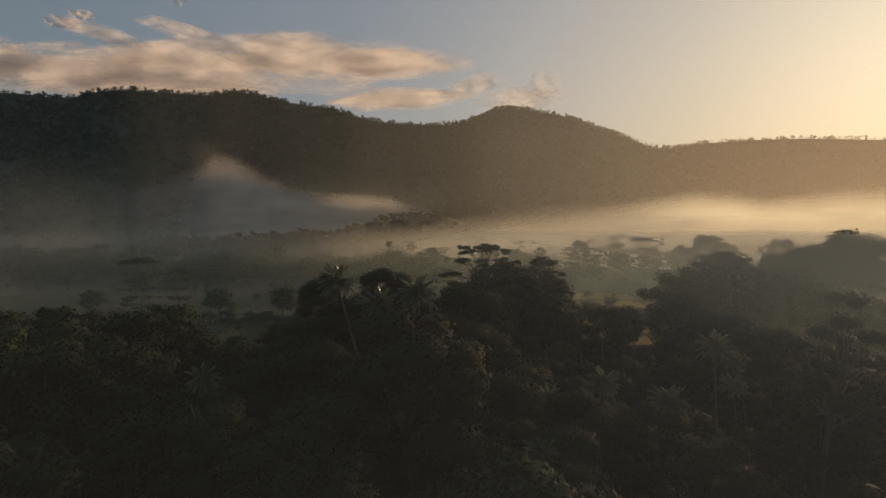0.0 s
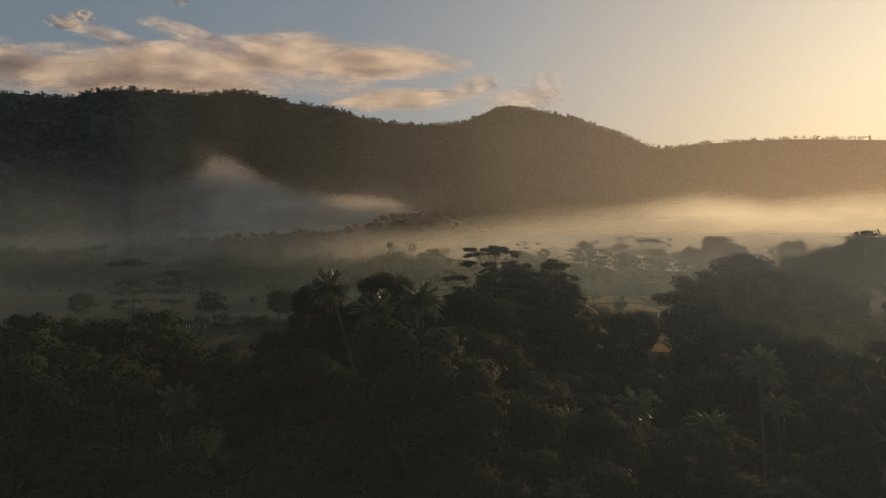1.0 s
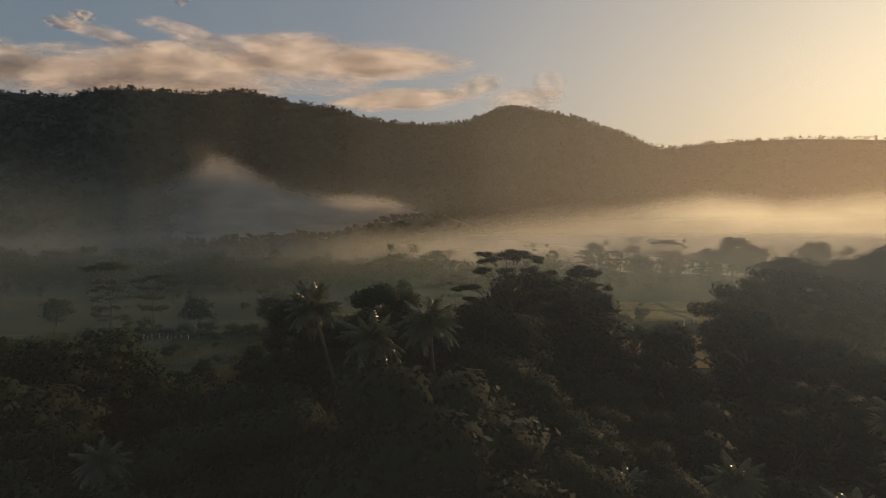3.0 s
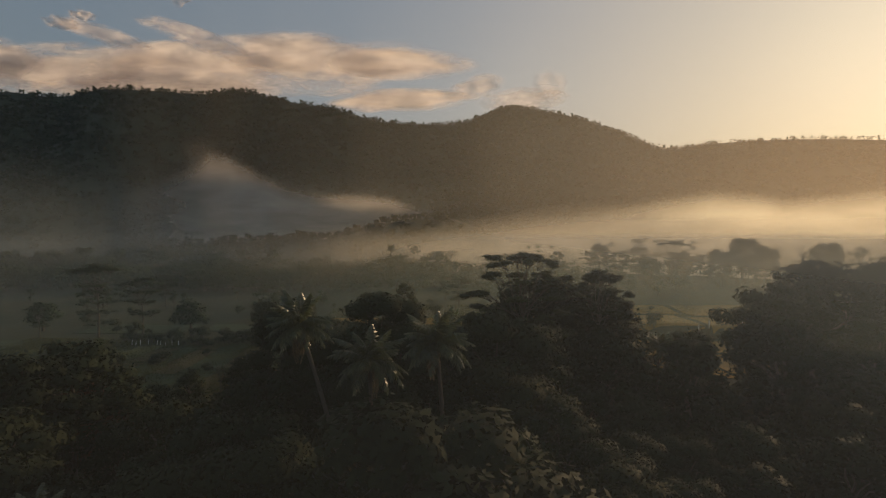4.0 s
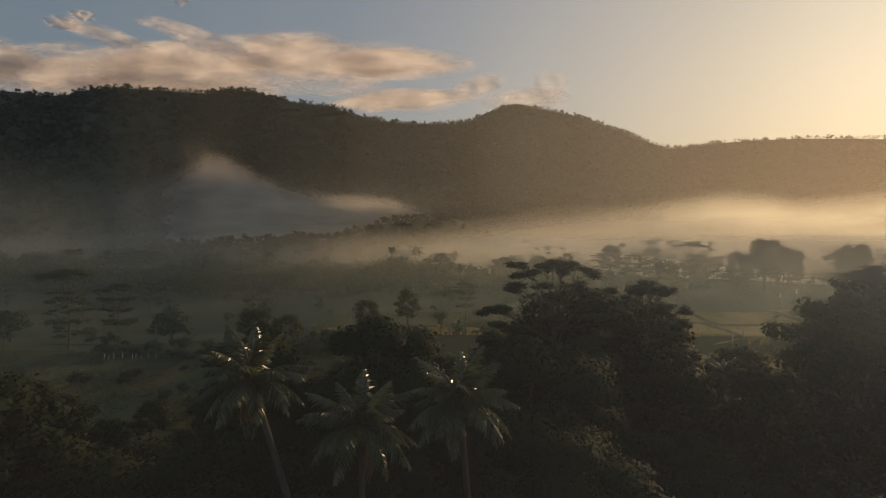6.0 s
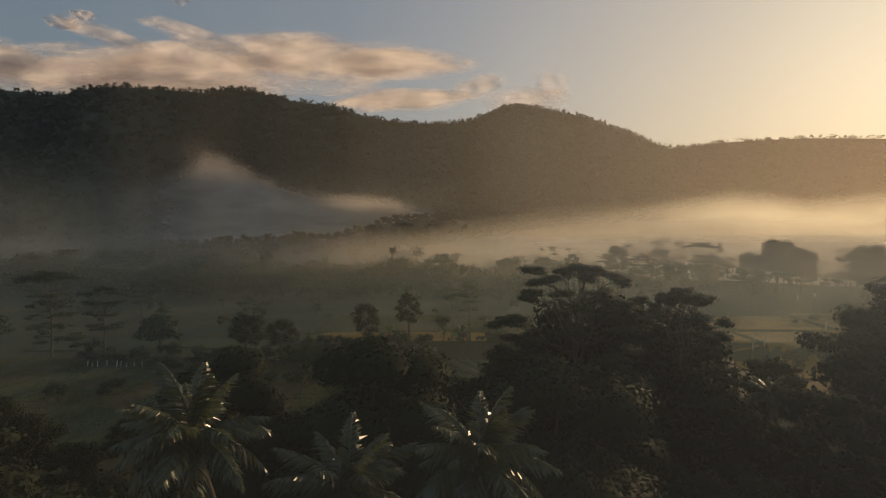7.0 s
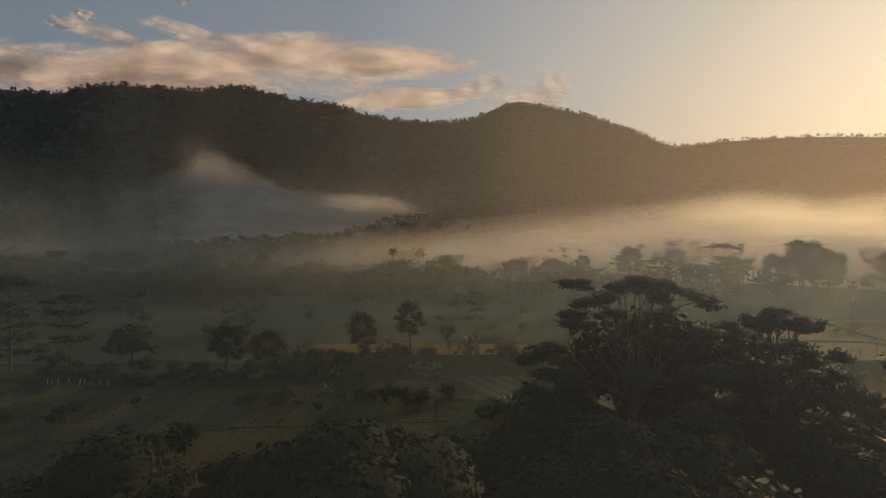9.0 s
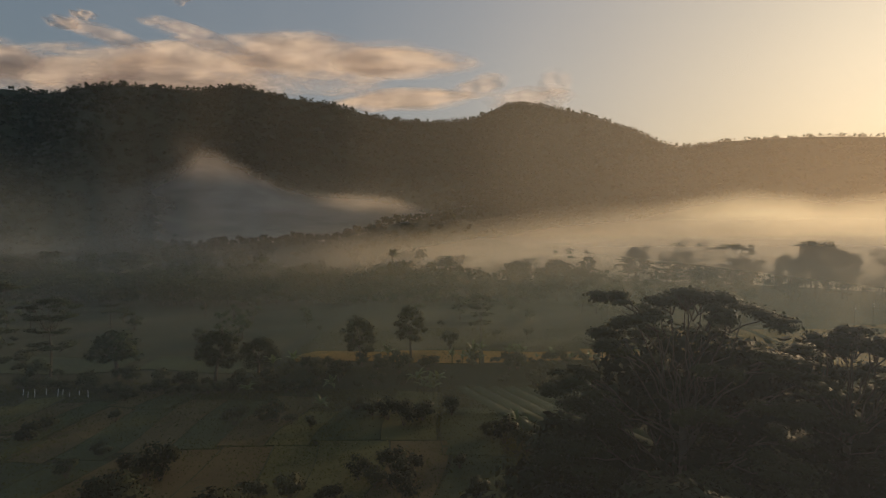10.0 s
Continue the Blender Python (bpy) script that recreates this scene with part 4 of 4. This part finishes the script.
SH = "dense leafy shrub at the edge of a field"
spots = []
for k in range(170):
    if k < 80:
        y = rnd.uniform(70, 140)
        x = rnd.uniform(-0.95, 0.75) * y
    elif k < 135:
        x = rnd.uniform(-100, 60)
        y = 187.5 + 3 * math.sin(x * 0.05) + rnd.gauss(0, 1.4)
    else:
        y = rnd.uniform(140, 240)
        x = rnd.uniform(-0.8, 0.7) * y
    s = rnd.uniform(0.55, 1.35)
    kind = rnd.randrange(4)
    ob = plant(SHRUBS[kind], x, y, rnd.random() * 360, s)
    tagged(ob, SH, "shrub", "shrubs")
for k, ob in enumerate(SHRUBS):
    tagged(place(ob, -30 + 9 * k, 138, 0), SH, "shrub", "shrubs")

# plants crowded along the terrace edge
for k in range(55):
    x = rnd.uniform(-52, 55)
    y = 190 + 3.0 * math.sin(x * 0.05) + rnd.gauss(0, 0.9)
    tagged(plant(SHRUBS[rnd.randrange(4)], x, y, rnd.random() * 360, rnd.uniform(0.3, 0.75)), "small leafy shrub on the terrace edge", "shrub", "shrubs")

for k in range(60):                           # low growth in the opening beside the big tree
    tagged(plant(SHRUBS[rnd.randrange(4)], rnd.uniform(27, 57), rnd.uniform(84, 128), rnd.random() * 360, rnd.uniform(1.1, 2.0)), "dense leafy shrub under the grove", "shrub", "shrubs")

# dark bushes and hedges that part the plots
HEDGE = "dark leafy bush on a bank between plots"
for x, y, k, c in ((-44, 143, 2, 1.3), (-46.5, 144, 0, 1.2), (-13.4, 143, 2, 1.2), (-11.5, 144.5, 1, 1.2), (-16, 142, 0, 0.9), (-35.7, 164.4, 2, 1.0), (-38, 165, 1, 1.0), (-33, 163.6, 0, 0.7), (-29.3, 162, 3, 0.7),
                   (-33.3, 182, 3, 0.8), (-14, 163, 2, 1.15), (-17, 165.5, 2, 1.0), (-20, 168, 0, 1.1), (-11, 165.5, 0, 1.2), (-23, 171, 1, 1.0), (-6, 168, 2, 0.9), (-57, 151, 1, 0.8), (-63, 164, 3, 0.8),
                   (2, 156, 2, 1.0), (5, 153, 0, 1.2), (0, 158.5, 1, 0.9), (-26, 139, 0, 1.0), (-72, 160, 1, 1.1), (-5, 147, 3, 0.7)):
    tagged(plant(SHRUBS[k], x, y, (x * 37 + y) % 360, c), HEDGE, "shrub", "shrubs")
for k in range(46):
    x = -96 + k * 1.35
    tagged(plant(SHRUBS[rnd.randrange(4)], x, 180.5 + 2.0 * math.sin(x * 0.12) + rnd.gauss(0, 1.0), rnd.random() * 360, rnd.uniform(0.5, 1.0)), HEDGE, "shrub", "shrubs")

# banana plants
BAN = [banana(401, 2.2), banana(402, 1.7)]
spots = [(-10, 181), (-11.5, 180), (-8.6, 181.5), (-9.5, 179.4), (-12.8, 181.4), (3.5, 161), (4.4, 160), (-1, 193), (0.4, 193.5), (-2, 193.2), (7, 194), (8.4, 194), (9.8, 193.6), (-20, 193), (-45, 176), (-30, 181), (-29, 168), (-40, 189), (-44, 188)]
for k in range(16):
    x = rnd.uniform(-6, 40)
    tagged(plant(BAN[k % 2], x, 190.5 + 3 * math.sin(x * 0.05) + rnd.gauss(0, 0.6), rnd.random() * 360, rnd.uniform(0.55, 0.95)), "low spiky plant on the terrace edge", "plant", "terrace plants")
tagged(plant(SHRUBS[2], -25.2, 189.6, 0, 0.8), "small round dark bush beside a slim tree", "shrub", "shrubs")
for k, (x, y) in enumerate(spots):
    ob = place(BAN[k], x, y, k * 70) if k < 2 else plant(BAN[k % 2], x, y, k * 70, rnd.uniform(0.8, 1.25))
    tagged(ob, "tall banana plant with broad glossy leaves beside a field", "banana plant", "banana plants")


# ---- fields ----
def paddy(x0, y0, w, d, mat, label, shift=0.0):
    """One flooded or planted plot with a slightly uneven face and raised rim."""
    n = 6
    verts, faces = [], []
    for j in range(n + 1):
        for i in range(n + 1):
            x, y = x0 + w * i / n, y0 + d * j / n
            wx, wy = noise.noise((x * 0.045, y * 0.045, 2)), noise.noise((x * 0.045, y * 0.045, 6))
            x, y = x + shift * (j / n) + 3.0 * wx, y + 3.0 * wy
            verts.append((x, y, ground_z(x, y) + 0.1 + 0.05 * noise.noise((x * 0.6, y * 0.6, 1))))
    k = n + 1
    faces = [(j * k + i, j * k + i + 1, (j + 1) * k + i + 1, (j + 1) * k + i) for j in range(n) for i in range(n)]
    root = tagged(new("rice_field"), label, "field", "rice fields", "structure")
    part("crop", mesh_from("crop", verts, faces, mat, True), root)
    rim = [verts[i] for i in range(n)] + [verts[i * k + n] for i in range(n)] + [verts[n * k + n - i] for i in range(n)] + [verts[(n - i) * k] for i in range(n + 1)]
    part("bund", mesh_from("bund", *tube([Vector(p) for p in rim], [0.07] * len(rim), 5), BUND, True), root, "low grassy earth bank")
    return root


x = -120.0
while x < -4:
    w = rnd.uniform(6, 10.5)
    y = 133 + rnd.uniform(-3, 3)
    while y < 172:
        d = min(rnd.uniform(14, 26), 185 - y)
        c = rnd.random()
        mat, lab = (PADDY_GREEN, "green rice plot with grassy banks") if c < 0.45 else (PADDY_RIPE, "yellowish ripening rice plot with grassy banks") if c < 0.75 else (PADDY_BARE, "dull brownish harvested plot with grassy banks")
        paddy(x, y, w - 0.14, d - 0.16, mat, lab, 1.5)
        y += d
    x += w
for x0, y0, w, d in ((-42, 192.5, 22, 9), (-19, 192, 20, 11), (2, 192.5, 22, 10), (25, 192, 18, 14), (44, 146, 15, 17), (60, 150, 18, 16), (42, 165, 20, 19), (64, 168, 22, 17), (87, 168, 24, 16), (50, 188, 24, 20), (76, 186, 26, 18), (104, 188, 30, 20), (52, 210, 26, 22), (80, 206, 28, 26), (110, 210, 32, 28)):
    paddy(x0, y0, w, d, PADDY_GOLD, "golden ripe rice plot lit by low sun")
for x0, y0, w, d in ((-150, 172, 30, 14), (-118, 194, 34, 16), (-80, 196, 30, 14), (-150, 140, 40, 28)):
    paddy(x0, y0, w, d, PADDY_GREEN, "green rice plot with grassy banks")


def build_field_grass():
    """Grass and crop tufts that roughen the plots and blur their edges."""
    rng = np.random.default_rng(64)
    verts, faces = [], []
    n = 0
    while n < 80000:
        x, y = rng.uniform(-125, 16), rng.uniform(131, 187)
        if n % 4 == 0:
            x, y = rng.uniform(-45, 140), rng.uniform(190, 232)
        if noise.noise((x * 0.09, y * 0.05, 3)) < rng.uniform(-0.5, 0.35):
            continue
        n += 1
        z, h, w, a = ground_z(x, y), rng.uniform(0.12, 0.32), rng.uniform(0.07, 0.17), rng.uniform(0, 6.28)
        dx, dy, lx, ly = w * math.cos(a), w * math.sin(a), rng.normal() * 0.12, rng.normal() * 0.12
        k = len(verts)
        verts += [(x - dx, y - dy, z), (x + dx, y + dy, z), (x + dx * 0.4 + lx, y + dy * 0.4 + ly, z + h), (x - dx * 0.7 + lx, y - dy * 0.7 + ly, z + h * 0.8)]
        faces.append((k, k + 1, k + 2, k + 3))
    tagged(new("field_grass", mesh_from("field_grass", verts, faces, GRASS)), "rough grass and crop tufts over the fields", "grass", kind="stuff")


build_field_grass()


def bed(x, y, length):
    """A long raised planting bed."""
    verts, faces = [], []
    for k in range(21):
        f = k / 20
        cx, cy = x + 0.46 * length * f, y - 0.888 * length * f
        for s, z in ((-1.35, 0.0), (-0.8, 0.34), (0.8, 0.36), (1.35, 0.0)):
            verts.append((cx + 0.888 * s, cy + 0.46 * s, 0.1 + z + 0.06 * noise.noise((cx, cy, s))))
    for k in range(20):
        for i in range(3):
            faces.append((k * 4 + i, k * 4 + i + 1, k * 4 + i + 5, k * 4 + i + 4))
    return tagged(new("planting_bed", mesh_from("planting_bed", verts, faces, PADDY_GREEN, True)), "long raised vegetable bed in furrowed field", "field bed", "planting beds", "structure")


for k in range(6):
    bed(-4 + 3.3 * k, 184, 46)


# ---- small things ----
def flag_pole(x, y, h):
    root = new("flag_pole")
    pole = part("pole", mesh_from("pole", *tube([(0, 0, -0.3), (0.05, 0, h * 0.6), (0.35, 0, h)], [0.06, 0.045, 0.02], 6), WOOD, True), root)
    verts, faces = [], []
    for k in range(7):
        f = k / 6
        for s in (0, 1):
            verts.append((0.1 + 0.2 * (1 - f) + s * (0.75 - 0.15 * f), 0.08 * math.sin(f * 5 + s * 2), h - 0.1 - 2.2 * f))
    faces = [(k * 2, k * 2 + 1, k * 2 + 3, k * 2 + 2) for k in range(6)]
    part("flag", mesh_from("flag", verts, faces, CLOTH, True), pole, "white cloth banner")
    return tagged(place(root, x, y, 40), "tall bamboo pole with a white cloth banner in a field", "flag", "field banners")


for x, y, h in ((81, 181, 7.5), (70, 184, 5.0), (74, 186, 4.6), (86, 183, 7.8), (92, 190, 5.5), (112, 232, 7.0), (119, 234, 8.0), (98, 178, 4.5)):
    flag_pole(x, y, h)
stake_mesh = mesh_from("stake", *tube([(0, 0, -0.2), (0.02, 0, 0.7), (0.0, 0.02, 1.3)], [0.06, 0.055, 0.04], 6), CLOTH, True)
for k in range(9):
    ob = tagged(new("field_stake", stake_mesh), "short white stake at a field edge", "stake", "field stakes")
    px = -91 + k * 1.8 + rnd.gauss(0, 0.6)
    ob.matrix_basis = pose(px, 178.2 + rnd.gauss(0, 0.3), ground_z(px, 178.2), rnd.gauss(0, 4), rnd.gauss(0, 4), 0) @ Matrix.Scale(rnd.uniform(0.7, 1.2), 4)


def house(x, y, w, d, h, turn, roof_mat):
    """A small village house: plastered walls, door, windows, a ribbed metal roof."""
    root = new("village_house")
    wall = [(-w / 2, -d / 2, -0.3), (w / 2, -d / 2, -0.3), (w / 2, d / 2, -0.3), (-w / 2, d / 2, -0.3), (-w / 2, -d / 2, h), (w / 2, -d / 2, h), (w / 2, d / 2, h), (-w / 2, d / 2, h), (-w / 2, 0, h + d * 0.28), (w / 2, 0, h + d * 0.28)]
    part("wall", mesh_from("wall", wall, [(0, 1, 5, 4), (1, 2, 6, 9, 5), (2, 3, 7, 6), (3, 0, 4, 8, 7)], WALL_PLASTER), root, "pale plastered wall")
    for side in (-1, 1):
        verts, faces = [], []
        n = 28
        for k in range(n + 1):
            px = -w / 2 - 0.5 + (w + 1) * k / n
            rib = 0.05 if k % 2 else 0.0
            for yy, zz in ((0, h + d * 0.28 + 0.08), (side * (d / 2 + 0.6), h - 0.26)):
                verts += [(px, yy, zz + rib), (px, yy, zz + rib - 0.03)]
        for k in range(n):
            a, b = k * 4, k * 4 + 4
            faces += [(a, b, b + 2, a + 2), (a + 1, a + 3, b + 3, b + 1), (a + 2, b + 2, b + 3, a + 3)]
        part("roof_sheet", mesh_from("roof_sheet", verts, faces, roof_mat), root, "grey ribbed metal roof sheet")
    for px, pw, z0, z1, nm in ((-w * 0.1, 0.9, 0.0, 2.05, "door"), (w * 0.25, 1.0, 0.9, 1.9, "window"), (-w * 0.33, 1.0, 0.9, 1.9, "window")):
        q = [(px - pw / 2, -d / 2 - 0.04, z0), (px + pw / 2, -d / 2 - 0.04, z0), (px + pw / 2, -d / 2 - 0.04, z1), (px - pw / 2, -d / 2 - 0.04, z1)]
        q += [(a, b + 0.08, c) for a, b, c in q]
        leaf = part(nm, mesh_from(nm, q, [(3, 2, 1, 0), (0, 1, 5, 4), (1, 2, 6, 5), (2, 3, 7, 6), (3, 0, 4, 7)], WOOD), root, "dark wooden " + nm)
        if nm == "window":
            y0, y1 = -d / 2 - 0.16, -d / 2 + 0.02
            sill = [(px - 0.62, y0, z0 - 0.08), (px + 0.62, y0, z0 - 0.08), (px + 0.62, y1, z0 - 0.08), (px - 0.62, y1, z0 - 0.08)]
            sill += [(a, b, c + 0.07) for a, b, c in sill]
            part("sill", mesh_from("sill", sill, [(0, 3, 2, 1), (4, 5, 6, 7), (0, 1, 5, 4), (1, 2, 6, 5), (2, 3, 7, 6), (3, 0, 4, 7)], WALL_PLASTER), leaf, "pale plaster sill")
    return tagged(place(root, x, y, turn), "small house with grey metal roof among palms", "house", "village houses")


house(26, 66, 7, 5.5, 3.4, 25, ROOF_TIN)
house(62, 105, 8, 6, 3.4, -15, ROOF_TIN)
house(76, 120, 7, 5, 3.0, 10, ROOF_TIN)
